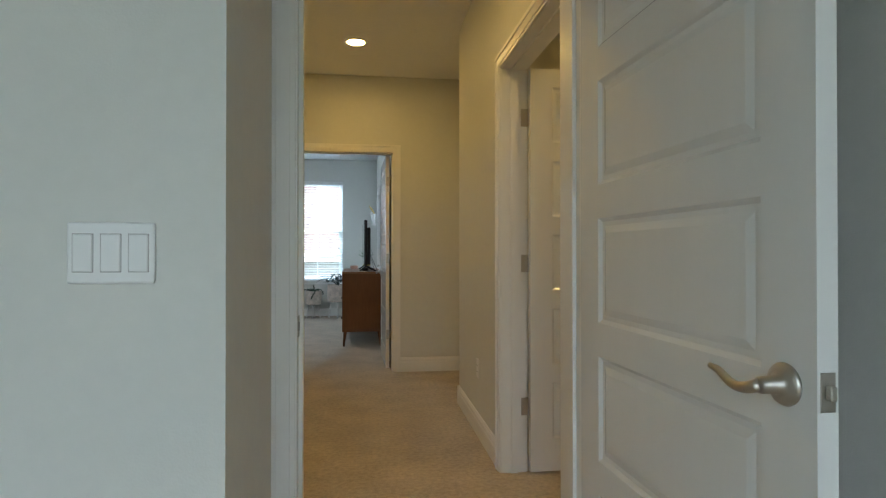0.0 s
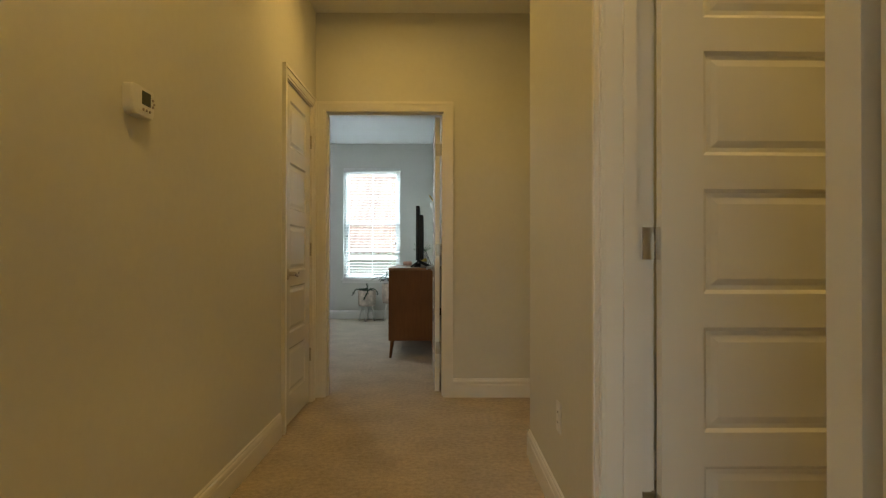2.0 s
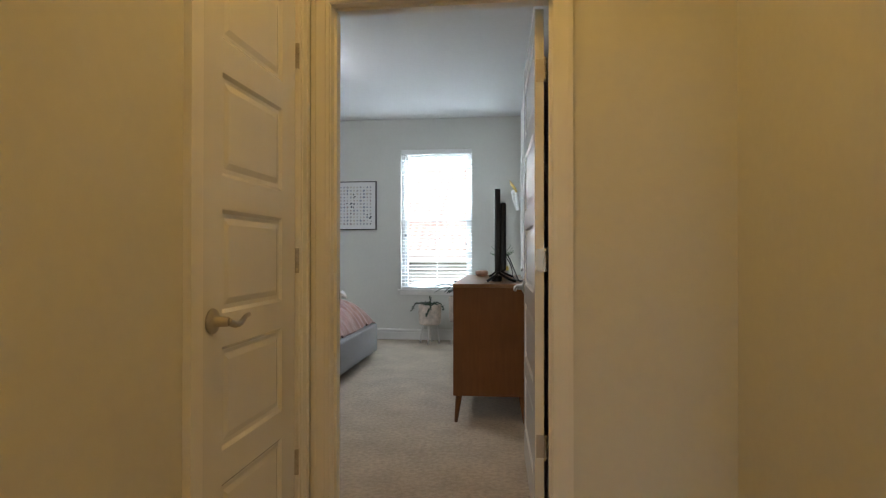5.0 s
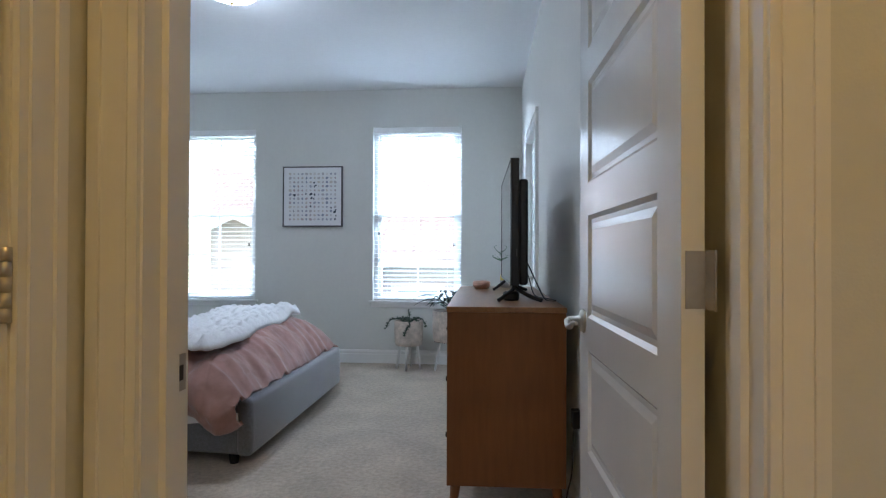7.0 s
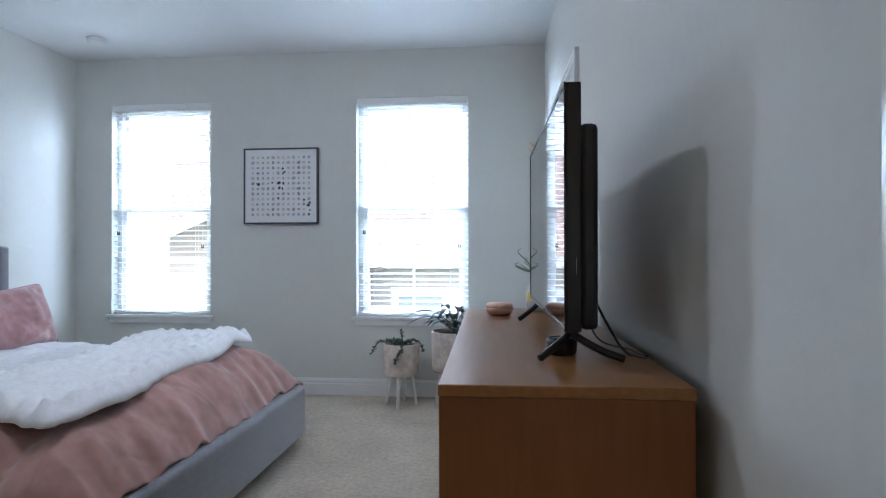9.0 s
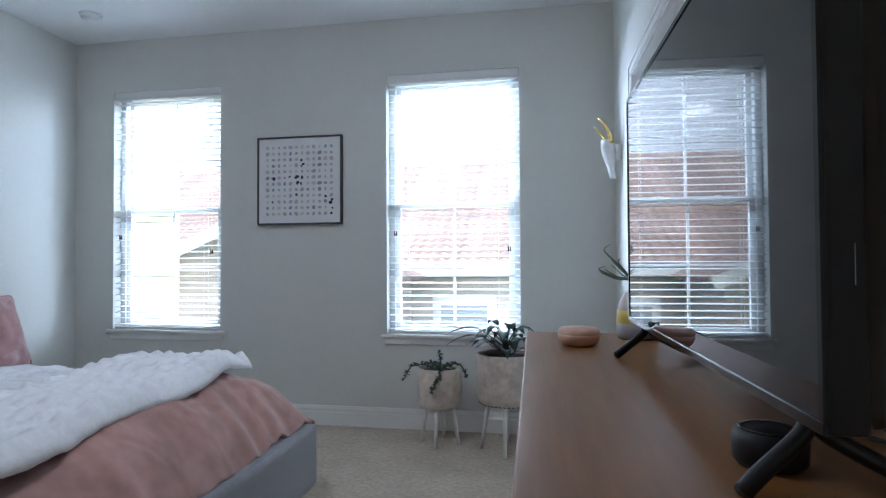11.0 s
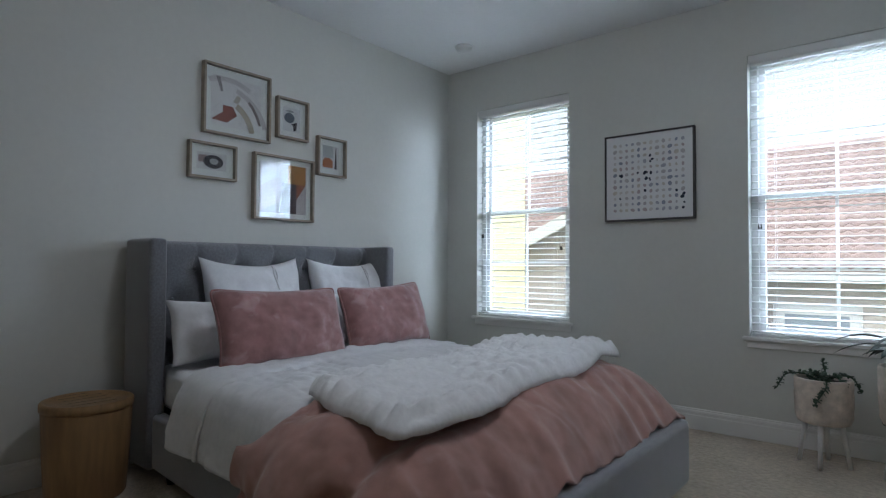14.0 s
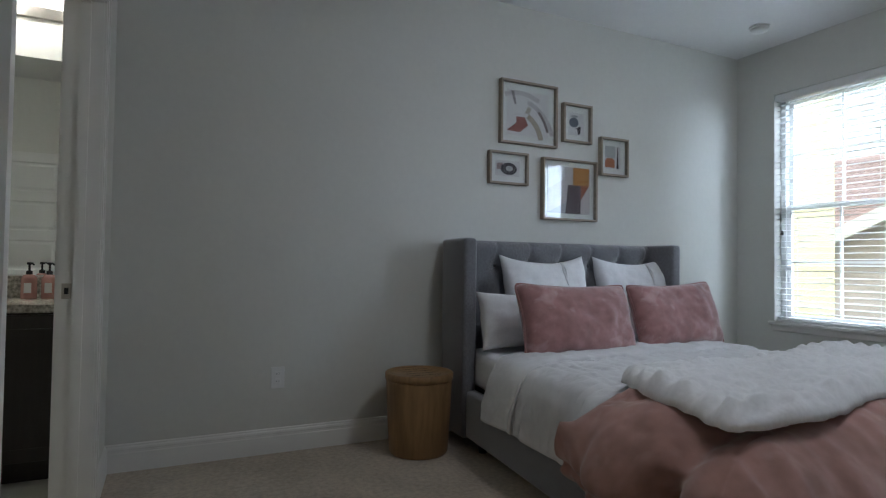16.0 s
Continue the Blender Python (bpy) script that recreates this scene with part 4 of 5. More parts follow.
def throw_fn(u, v):
    a, b = 2 * u - 1, 2 * v - 1
    big = max(abs(a), abs(b), 1e-6)
    f = big / (abs(a) ** 16 + abs(b) ** 16) ** (1 / 16)
    e = min((1 - abs(a)) * 0.33, (1 - abs(b)) * 0.80)
    u, v = 0.5 + a * f / 2, 0.5 + b * f / 2
    y0 = 7.60 - 0.17 * u
    y = y0 + v * (9.15 - y0) + 0.018 * math.sin(u * 9 + 1)
    xa, xb = -2.12 - 0.05 * v + 0.018 * math.sin(y * 7), -1.47 - 0.09 * v + 0.015 * math.sin(y * 8 + 2)
    x = xa + u * (xb - xa)
    k = 1 - min(1.0, e / 0.07)
    z = bedding(x, y) + 0.002 + 0.052 * math.sqrt(max(0.0, 1 - k * k)) + 0.034 * math.exp(-((y - 8.88) / 0.20) ** 2)
    # plump scalloped rim, then soft clumps of pile
    end = 1.0 / (1 + math.exp((y - 7.72) / 0.04))
    scallop = math.sin(x * 64 + 1.2 * fbm(x * 5, y * 5, 14, 2)) * end + 0.5 * math.sin(y * 70 + 1.5 * fbm(x * 4, y * 4, 15, 2)) * (1 - end)
    roll = (0.012 + 0.011 * scallop) * math.exp(-((e - 0.060) / 0.050) ** 2)
    wx, wy = 1.9 * fbm(x * 6, y * 5, 2, 2), 2.4 * fbm(x * 5, y * 6, 3, 2)
    clump = math.sin(x * 84 + wx) * (0.6 + 0.4 * math.sin(y * 52 + wy)) + 0.5 * math.sin(y * 52 + wy + 1.3 * math.sin(x * 52))
    lump = min(1.0, e / 0.05) * 0.0076 * clump + 0.010 * fbm(x * 6, y * 6, 21, 2) + 0.0020 * fbm(x * 60, y * 60, 4, 2)
    return Vector((x, y, z + roll + lump))


throw = part("throw_blanket", grid_mesh(bmesh.new(), 150, 330, throw_fn), FUR, None, "", True)
tagged(thicken(throw, 0.006, -1.0), "thick white faux fur throw across the duvet", "blanket")

# pillows, back to front
for i, y in enumerate((8.25, 8.97)):
    pillow("euro_sham", 0.64, 0.55, 0.17, pose(-3.35, y, 0.555, -14, 0, 90), WHITECOT, "plump white cotton euro pillow against the headboard", 3 + i * 4, 0.06, group="white pillows", flange=0.18)
for i, y in enumerate((8.00, 8.98)):
    pillow("sleeping_pillow", 0.66, 0.34, 0.15, pose(-3.20, y, 0.552, -20, 0, 90), WHITECOT, "white sleeping pillow leaning behind the pink cushions", 13 + i * 5, 0.05, group="white pillows")
pillow("velvet_pillow", 0.77, 0.405, 0.20, pose(-2.92, 8.135, 0.537, -17, 1, 91), PINKCUSH, "dusty pink velvet pillow with piped edge", 31, 0.015, group="pink pillows", rnd=14, piped=True)
pillow("velvet_pillow", 0.67, 0.405, 0.20, pose(-2.94, 8.905, 0.541, -18, -2, 88), PINKCUSH, "dusty pink velvet pillow with piped edge", 37, 0.015, group="pink pillows", rnd=14, piped=True)

# stool beside the bed
st = thing("side_stool", pose(-3.36, 7.36, 0), "round blond wooden drum stool beside the bed", "stool")
part("drum", lathe(bmesh.new(), [(0, 0), (0.152, 0), (0.160, 0.012), (0.172, 0.20), (0.180, 0.385), (0.180, 0.40), (0, 0.40)], 48), WOODB, st, "", True)
part("top_rim", lathe(bmesh.new(), [(0.179, 0.395), (0.186, 0.399), (0.187, 0.428), (0.182, 0.434), (0.165, 0.434), (0.161, 0.428), (0, 0.428)], 48), WOODB, st, "", True)
for k in range(5):
    part("plank_line", box(bmesh.new(), -0.155 + 0.06 * k, -0.1535 + 0.06 * k, -0.09, 0.09, 0.4275, 0.4292), KNOBM, st)

# ---------------------------------------------------------------- dresser
DR = pose(-0.224, 6.893, 0, 0, 0, 1.2)       # near front corner; local x is depth, local y runs along the wall
DW, DD, DHT = 1.50, 0.47, 0.88
dresser = thing("dresser", DR, "mid-century walnut dresser with dark knobs and tapered legs", "dresser")
part("carcass", box(bmesh.new(), 0.030, DD - 0.004, 0.018, DW - 0.018, 0.19, DHT - 0.024), WALNUT, dresser)
for y0, y1 in ((0.0, 0.02), (DW - 0.02, DW)):
    part("side_panel", box(bmesh.new(), 0.0, DD, y0, y1, 0.17, DHT - 0.022, 0.003, 2), WALNUT, dresser)
part("top", box(bmesh.new(), -0.002, DD + 0.002, -0.002, DW + 0.002, DHT - 0.022, DHT, 0.003, 2), WALNUT_LIT, dresser)
part("bottom_panel", box(bmesh.new(), 0.0, DD - 0.006, 0.02, DW - 0.02, 0.17, 0.19), WALNUT, dresser)
rows = ((0.200, 0.425, -0.006), (0.433, 0.665, -0.006), (0.673, 0.852, -0.009))
for z0, z1, proud in rows:
    for c in range(2):
        y0 = 0.024 + c * (DW - 0.048) / 2 + 0.003
        y1 = 0.024 + (c + 1) * (DW - 0.048) / 2 - 0.003
        dr = part("drawer", box(bmesh.new(), 0.001 - proud, 0.031, y0, y1, z0, z1, 0.003, 2), WALNUT, dresser)
        for f in (0.19, 0.81):
            part("knob", lathe(bmesh.new(), [(0, 0), (0.0045, 0), (0.0045, 0.009), (0.010, 0.013), (0.0115, 0.018), (0.009, 0.021), (0, 0.022)], 18, pose(0.001 - proud, y0 + (y1 - y0) * f, (z0 + z1) / 2 + 0.01, 0, -90, 0)), KNOBM, dr, "dark bronze knob", True)
for x, y, sx, sy in ((0.035, 0.035, -1, -1), (DD - 0.035, 0.035, 1, -1), (0.035, DW - 0.035, -1, 1), (DD - 0.035, DW - 0.035, 1, 1)):
    part("leg", cyl(bmesh.new(), (x + sx * 0.018, y + sy * 0.018, 0), (x, y, 0.17), 0.011, 0.021, 16), WALNUT, dresser, "", True)
for x in (0.03, DD - 0.05):
    part("apron", box(bmesh.new(), x, x + 0.02, 0.05, DW - 0.05, 0.150, 0.170), WALNUT, dresser)

# ---------------------------------------------------------------- television
TV = pose(0.048, 7.10, DHT, 0, 0, 1.5)       # near end; local y runs along the screen, which faces -x
tv = thing("television", TV, "flat black television standing on two splayed feet", "television")
part("case", box(bmesh.new(), -0.012, 0.022, 0, 0.965, 0.072, 0.625, 0.004, 2), BLACK, tv)
part("rear_housing", box(bmesh.new(), 0.020, 0.060, 0.004, 0.961, 0.076, 0.535, 0.012, 2), BLACK, tv)
part("bezel", box(bmesh.new(), -0.0165, -0.0118, 0.0, 0.965, 0.072, 0.084, 0.001, 1), GLOSSB, tv)
for y0, y1, z0, z1 in ((0, 0.008, 0.084, 0.625), (0.957, 0.965, 0.084, 0.625), (0.008, 0.957, 0.617, 0.625)):
    part("bezel", box(bmesh.new(), -0.0165, -0.0118, y0, y1, z0, z1), GLOSSB, tv)
part("screen", box(bmesh.new(), -0.0145, -0.0120, 0.008, 0.957, 0.084, 0.617), SCREEN, tv)
part("badge", box(bmesh.new(), 0.010, 0.0105, -0.0008, 0.0, 0.20, 0.235), VGREY, tv)
for y in (0.075, 0.86):
    bm = bmesh.new()
    tube(bm, curve_pts([(-0.066, y - 0.03, 0.006), (-0.042, y - 0.015, 0.022), (0.0, y, 0.055), (0.004, y, 0.080)], 6), 0.009, 8)
    tube(bm, curve_pts([(0.125, y - 0.03, 0.006), (0.075, y - 0.015, 0.024), (0.020, y, 0.055), (0.006, y, 0.080)], 6), 0.009, 8)
    part("foot", bm, BLACK, tv, "", True)
bm = bmesh.new()
tube(bm, curve_pts([(0.055, 0.25, 0.20), (0.085, 0.30, 0.16), (0.13, 0.22, 0.05), (0.150, 0.14, 0.006), (0.185, 0.09, -0.002)], 10), 0.0035, 6)
part("power_cable", bm, BLACK, tv, "", True)
bm = bmesh.new()
tube(bm, curve_pts([(0.056, 0.45, 0.18), (0.10, 0.46, 0.10), (0.12, 0.34, 0.012), (0.17, 0.20, 0.004), (0.19, 0.10, 0.004)], 10), 0.0028, 6)
part("signal_cable", bm, BLACK, tv, "", True)

pk = thing("smart_speaker", pose(0.040, 7.245, DHT), "small round black smart speaker on the dresser", "speaker")
part("body", lathe(bmesh.new(), [(0, 0), (0.032, 0), (0.037, 0.006), (0.038, 0.030), (0.034, 0.038), (0, 0.040)], 32), BLACK, pk, "", True)
part("light_ring", lathe(bmesh.new(), [(0.027, 0.0398), (0.031, 0.0402), (0.031, 0.0380), (0.027, 0.0380)], 32), GLOSSB, pk, "", True)

pb = thing("power_brick", pose(EAST(6.86) - 0.015, 6.86, 0.46), "black power adapter plugged in behind the dresser", "adapter")
part("body", box(bmesh.new(), -0.020, 0.012, -0.022, 0.022, -0.035, 0.035, 0.005, 2), BLACK, pb)
bm = bmesh.new()
tube(bm, curve_pts([(-0.01, 0, -0.034), (-0.02, -0.02, -0.20), (-0.03, 0.05, -0.34), (-0.015, -0.10, -0.452), (-0.05, -0.20, -0.455), (-0.03, -0.28, -0.455)], 10), 0.003, 6)
part("cable", bm, BLACK, pb, "", True)

bowl = thing("trinket_bowl", pose(-0.112, 8.13, DHT), "small lidded pink onyx bowl on the dresser", "bowl")
part("body", lathe(bmesh.new(), [(0, 0), (0.038, 0), (0.048, 0.008), (0.055, 0.022), (0.054, 0.030), (0, 0.030)], 36), PINKST, bowl, "", True)
part("lid", lathe(bmesh.new(), [(0.054, 0.030), (0.055, 0.036), (0.048, 0.046), (0.025, 0.049), (0, 0.049)], 36), PINKST, bowl, "", True)

vase = thing("bud_vase", pose(0.058, 8.28, DHT), "rounded vase in white yellow and grey glaze with air plant", "vase")
part("base_band", lathe(bmesh.new(), [(0, 0), (0.050, 0), (0.055, 0.006), (0.056, 0.045), (0, 0.045)], 36), VGREY, vase, "grey glazed base", True)
part("middle_band", lathe(bmesh.new(), [(0.056, 0.045), (0.056, 0.060), (0.053, 0.082), (0, 0.082)], 36), VYELL, vase, "yellow glazed band", True)
part("shoulder", lathe(bmesh.new(), [(0.053, 0.082), (0.046, 0.108), (0.032, 0.130), (0.018, 0.139), (0.013, 0.137), (0.012, 0.10)], 36), VWHITE, vase, "white glazed shoulder", True)
rng = random.Random(8)
for k in range(16):
    a = rng.uniform(0, 2 * math.pi)
    ln, up = rng.uniform(0.08, 0.14), rng.uniform(0.04, 0.12)
    dx, dy = math.cos(a), math.sin(a)
    bm = bmesh.new()
    tube(bm, curve_pts([(0.004 * dx, 0.004 * dy, 0.12), (0.018 * dx, 0.018 * dy, 0.165), (ln * 0.5 * dx, ln * 0.5 * dy, 0.14 + up * 0.65), (ln * dx * 0.85, ln * dy * 0.85, 0.14 + up), (ln * dx * rng.uniform(0.6, 1.0), ln * dy, 0.14 + up * 1.15)], 5), 0.0046, 6, 0.2)
    part("air_plant_leaf", bm, AIRPL, vase, "", True)


# ---------------------------------------------------------------- plant stands
def leaf_blade(bm, base, tip, width, droop, fold=0.25, n=8):
    """A broad pointed leaf from base to tip, arched and folded along its midrib."""
    base, tip = Vector(base), Vector(tip)
    d = tip - base
    side = d.cross(Vector((0, 0, 1)))
    side = side.normalized() if side.length > 1e-4 else Vector((1, 0, 0))
    rows = []
    for i in range(n + 1):
        t = i / n
        c = base + d * t + Vector((0, 0, droop * 4 * t * (1 - t)))
        w = width * math.sin(math.pi * min(1, t ** 0.75)) ** 0.9 * (1 - 0.15 * t) + 0.0006
        up = Vector((0, 0, fold * w))
        rows.append([bm.verts.new(c - side * w + up), bm.verts.new(c), bm.verts.new(c + side * w + up)])
    for a, b in zip(rows, rows[1:]):
        bm.faces.new((a[0], a[1], b[1], b[0]))
        bm.faces.new((a[1], a[2], b[2], b[1]))
    return bm


def planter(x, y, r, z0, z1, name_label, turn):
    p = thing("plant_stand", pose(x, y, 0, 0, 0, turn), name_label, "planter", "plant stands")
    h = z1 - z0
    bm = bmesh.new()
    prof = [(0, z0), (r * 0.80, z0), (r * 0.90, z0 + 0.02 * h), (r * 0.97, z0 + 0.14 * h), (r, z0 + 0.5 * h), (r, z1 - 0.004), (r - 0.004, z1), (r - 0.012, z1), (r - 0.014, z1 - 0.035), (0, z1 - 0.035)]
    fine = []
    for (r0, a), (r1, b2) in zip(prof, prof[1:]):
        k = max(1, int(abs(b2 - a) / 0.010))
        fine += [(r0 + (r1 - r0) * i / k, a + (b2 - a) * i / k) for i in range(k)]
    fine.append(prof[-1])
    lathe(bm, fine, 72)
    for v in bm.verts:
        rr = math.hypot(v.co.x, v.co.y)
        if rr > r * 0.9 and z0 + 0.02 < v.co.z < z1 - 0.012:
            a = math.atan2(v.co.y, v.co.x)
            k = 0.0013 * math.cos(a * 14 + v.co.z * 60) * math.cos(a * 14 - v.co.z * 60) + 0.002 * fbm(v.co.x * 30, v.co.y * 30, v.co.z * 30, 2)
            v.co.x *= 1 + k / rr
            v.co.y *= 1 + k / rr
    part("pot", bm, POTM, p, "cream embossed ceramic pot", True)
    part("soil", lathe(bmesh.new(), [(0, z1 - 0.022), (r - 0.016, z1 - 0.026), (r - 0.016, z1 - 0.034), (0, z1 - 0.034)], 40), SOIL, p)
    for k in range(4):
        a = math.pi / 2 * k + math.pi / 4
        part("leg", cyl(bmesh.new(), (r * 0.86 * math.cos(a), r * 0.86 * math.sin(a), 0), (r * 0.60 * math.cos(a), r * 0.60 * math.sin(a), z0 + 0.002), 0.010, 0.014, 14), LEGW, p, "", True)
    return p


def pot_line(p, r, z):
    for k in range(40):
        a = 2 * math.pi * k / 40
        part("rim_stitch", box(bmesh.new(), r - 0.002, r + 0.0025, -0.006, 0.006, z - 0.0025, z + 0.0025), SOIL, p).rotation_euler = (0, 0, a)


PS = planter(-0.840, 10.03, 0.135, 0.225, 0.46, "small cream pot on white legs with trailing succulent", 45 - 3)
PL = planter(-0.430, 9.965, 0.175, 0.275, 0.565, "large cream pot on white legs with dark leafy plant", 45)

pot_line(PL, 0.157, 0.281)
rng = random.Random(4)
pl = thing("leafy_plant", pose(-0.43, 9.965, 0.535), "dark green arching broad-leaved houseplant in the large pot", "plant")
for k in range(24):
    a = k * 2.4 + rng.uniform(-0.3, 0.3)
    lv = k / 24
    reach = 0.13 + 0.13 * rng.random() * (1.15 - 0.5 * lv)
    up = 0.045 + 0.095 * lv + rng.uniform(-0.02, 0.03)
    if k in (5, 13):
        reach, up = 0.34, 0.15
        a = math.pi * 0.98
    b0 = Vector((0.02 * math.cos(a), 0.02 * math.sin(a), 0.02 + 0.10 * lv))
    st0 = b0 + Vector((reach * 0.35 * math.cos(a), reach * 0.35 * math.sin(a), up * 0.55))
    t0 = b0 + Vector((reach * math.cos(a), reach * math.sin(a), up * rng.uniform(-0.25, 0.55)))
    bm = bmesh.new()
    leaf_blade(bm, st0, t0, rng.uniform(0.027, 0.042), 0.025)
    tube(bm, [b0 * 0.4, b0, st0], 0.0028, 5)
    lf = part("leaf", bm, LEAF, pl, "", True)
    thicken(lf, 0.0012, 0)

su = thing("trailing_succulent", pose(-0.84, 10.03, 0.43), "dark green trailing succulent spilling over the small pot", "plant")
for k in range(7):
    a = (0, 0, math.pi * 1.05, 0.15, math.pi * 0.85, 2.2, -0.5)[k] + rng.uniform(-0.1, 0.1)
    if k == 0:
        pts = [(0, -0.02, 0), (0.0, -0.06, 0.05), (0.02, -0.13, 0.06), (0.03, -0.155, 0.01), (0.0, -0.16, -0.05), (-0.02, -0.165, -0.09)]
    elif k == 1:
        pts = [(0, 0, 0), (0.01, -0.01, 0.06), (0.0, -0.02, 0.12)]
    else:
        rch = (0, 0, 0.215, 0.165, 0.15, 0.10, 0.12)[k]
        pts = [(0, 0, 0), (rch * 0.4 * math.cos(a), rch * 0.4 * math.sin(a), 0.045), (rch * 0.8 * math.cos(a), rch * 0.8 * math.sin(a), 0.035), (rch * math.cos(a), rch * math.sin(a), 0.0 + rng.uniform(-0.05, 0.02))]
    c = curve_pts(pts, 7)
    bm = bmesh.new()
    tube(bm, c, 0.003, 5)
    for i, q in enumerate(c):
        for s in range(2):
            dv = Vector((rng.gauss(0, 1), rng.gauss(0, 1), rng.gauss(0.2, 0.7))).normalized()
            leaf_blade(bm, q, q + dv * rng.uniform(0.018, 0.028), 0.009, 0.002, 0.3, 3)
    sm = part("stem", bm, LEAF2, su, "", True)
    thicken(sm, 0.0016, 0)


# ---------------------------------------------------------------- pictures
def spot_art(x0, x1, z0, z1):
    """The large square print: a grid of small dabs in muted colours, in a thin dark frame."""
    y = YB
    p = thing("framed_print", label="square abstract dot print in a thin charcoal frame", category="picture")
    for a, b, c, e in ((x0, x0 + 0.012, z0, z1), (x1 - 0.012, x1, z0, z1), (x0 + 0.012, x1 - 0.012, z1 - 0.012, z1), (x0 + 0.012, x1 - 0.012, z0, z0 + 0.012)):
        part("frame_strip", box(bmesh.new(), a, b, y - 0.034, y - 0.001, c, e, 0.001, 1), FRAMEBLK, p)
    part("canvas", box(bmesh.new(), x0 + 0.012, x1 - 0.012, y - 0.026, y - 0.003, z0 + 0.012, z1 - 0.012), PAPER, p)
    rng = random.Random(12)
    inks = [ink(c) for c in ((0.50, 0.47, 0.47), (0.42, 0.42, 0.47), (0.58, 0.53, 0.47), (0.30, 0.32, 0.38), (0.62, 0.58, 0.56), (0.48, 0.40, 0.40), (0.035, 0.045, 0.07))]
    n = 12
    for i in range(n):
        for j in range(n):
            cx = x0 + 0.075 + (x1 - x0 - 0.15) * i / (n - 1)
            cz = z0 + 0.075 + (z1 - z0 - 0.15) * j / (n - 1)
            near_mid = 1 - min(1, math.hypot(i - 5, j - 5.5) / 5)
            k = 6 if rng.random() < 0.03 + 0.30 * near_mid ** 1.5 else rng.randrange(6)
            if j in (1, 2, 3) and i in (10, 11) and rng.random() < 0.4:
                k = 6
            for _ in range(1 if k < 6 else rng.randint(1, 2)):
                r = rng.uniform(0.009, 0.0145) if k < 6 else rng.uniform(0.006, 0.013)
                ox, oz = (rng.uniform(-0.01, 0.01), rng.uniform(-0.01, 0.01)) if k == 6 else (0, 0)
                vs, dab = [], bmesh.new()
                ph, ec = rng.uniform(0, 6.28), rng.uniform(0.75, 1.25)
                for t in range(10):
                    an = 2 * math.pi * t / 10
                    rr = r * (1 + 0.13 * math.sin(2 * an + ph))
                    vs.append(dab.verts.new((cx + ox + rr * math.cos(an) * ec, y - 0.0264 - 0.0003 * (k == 6), cz + oz + rr * math.sin(an))))
                dab.faces.new(vs)
                part("dab", dab, inks[k], p)
    return p


spot_art(-2.165, -1.55, 1.362, 1.970)


def frame_art(y0, y1, z0, z1, shapes, label, mat_w=0.045):
    """A deep pale oak frame on the west wall with a white mat, a small print and glass. shapes: (colour, corner points as shares of the print)."""
    p = thing("framed_print", label=label, category="picture", group="gallery over the bed")
    x, dp, t = XL, 0.040, 0.014
    for a, b, c, e in ((y0, y0 + t, z0, z1), (y1 - t, y1, z0, z1), (y0 + t, y1 - t, z1 - t, z1), (y0 + t, y1 - t, z0, z0 + t)):
        part("frame_strip", box(bmesh.new(), x + 0.001, x + dp, a, b, c, e, 0.001, 1), OAK, p)
    part("backing", box(bmesh.new(), x + 0.002, x + 0.010, y0 + t, y1 - t, z0 + t, z1 - t), MATTE, p, "white mat board")
    py0, py1, pz0, pz1 = y0 + t + mat_w, y1 - t - mat_w, z0 + t + mat_w, z1 - t - mat_w
    part("print", box(bmesh.new(), x + 0.0100, x + 0.0108, py0, py1, pz0, pz1), ink((0.60, 0.56, 0.57)), p)
    for k, (col, pts) in enumerate(shapes):
        bm = bmesh.new()
        q = [(py0 + (py1 - py0) * a, pz0 + (pz1 - pz0) * b) for a, b in pts]
        lo = [bm.verts.new((x + 0.0108, a, b)) for a, b in q]
        hi = [bm.verts.new((x + 0.0112 + 0.0003 * k, a, b)) for a, b in q]
        bm.faces.new(hi)
        for i in range(len(q)):
            j = (i + 1) % len(q)
            bm.faces.new((lo[i], lo[j], hi[j], hi[i]))
        part("printed_shape", bm, ink(col), p)
    g = part("glazing", box(bmesh.new(), x + 0.030, x + 0.0315, y0 + t, y1 - t, z0 + t, z1 - t), GLAZE, p)
    g.visible_shadow = False
    return p


def disc(cx, cy, rx, ry, n=18):
    return [(cx + rx * math.cos(2 * math.pi * i / n), cy + ry * math.sin(2 * math.pi * i / n)) for i in range(n)]


def arc(cx, cy, r0, r1, a0, a1, n=12):
    a = [a0 + (a1 - a0) * i / n for i in range(n + 1)]
    return [(cx + r1 * math.cos(t), cy + r1 * math.sin(t)) for t in a] + [(cx + r0 * math.cos(t), cy + r0 * math.sin(t)) for t in a[::-1]]


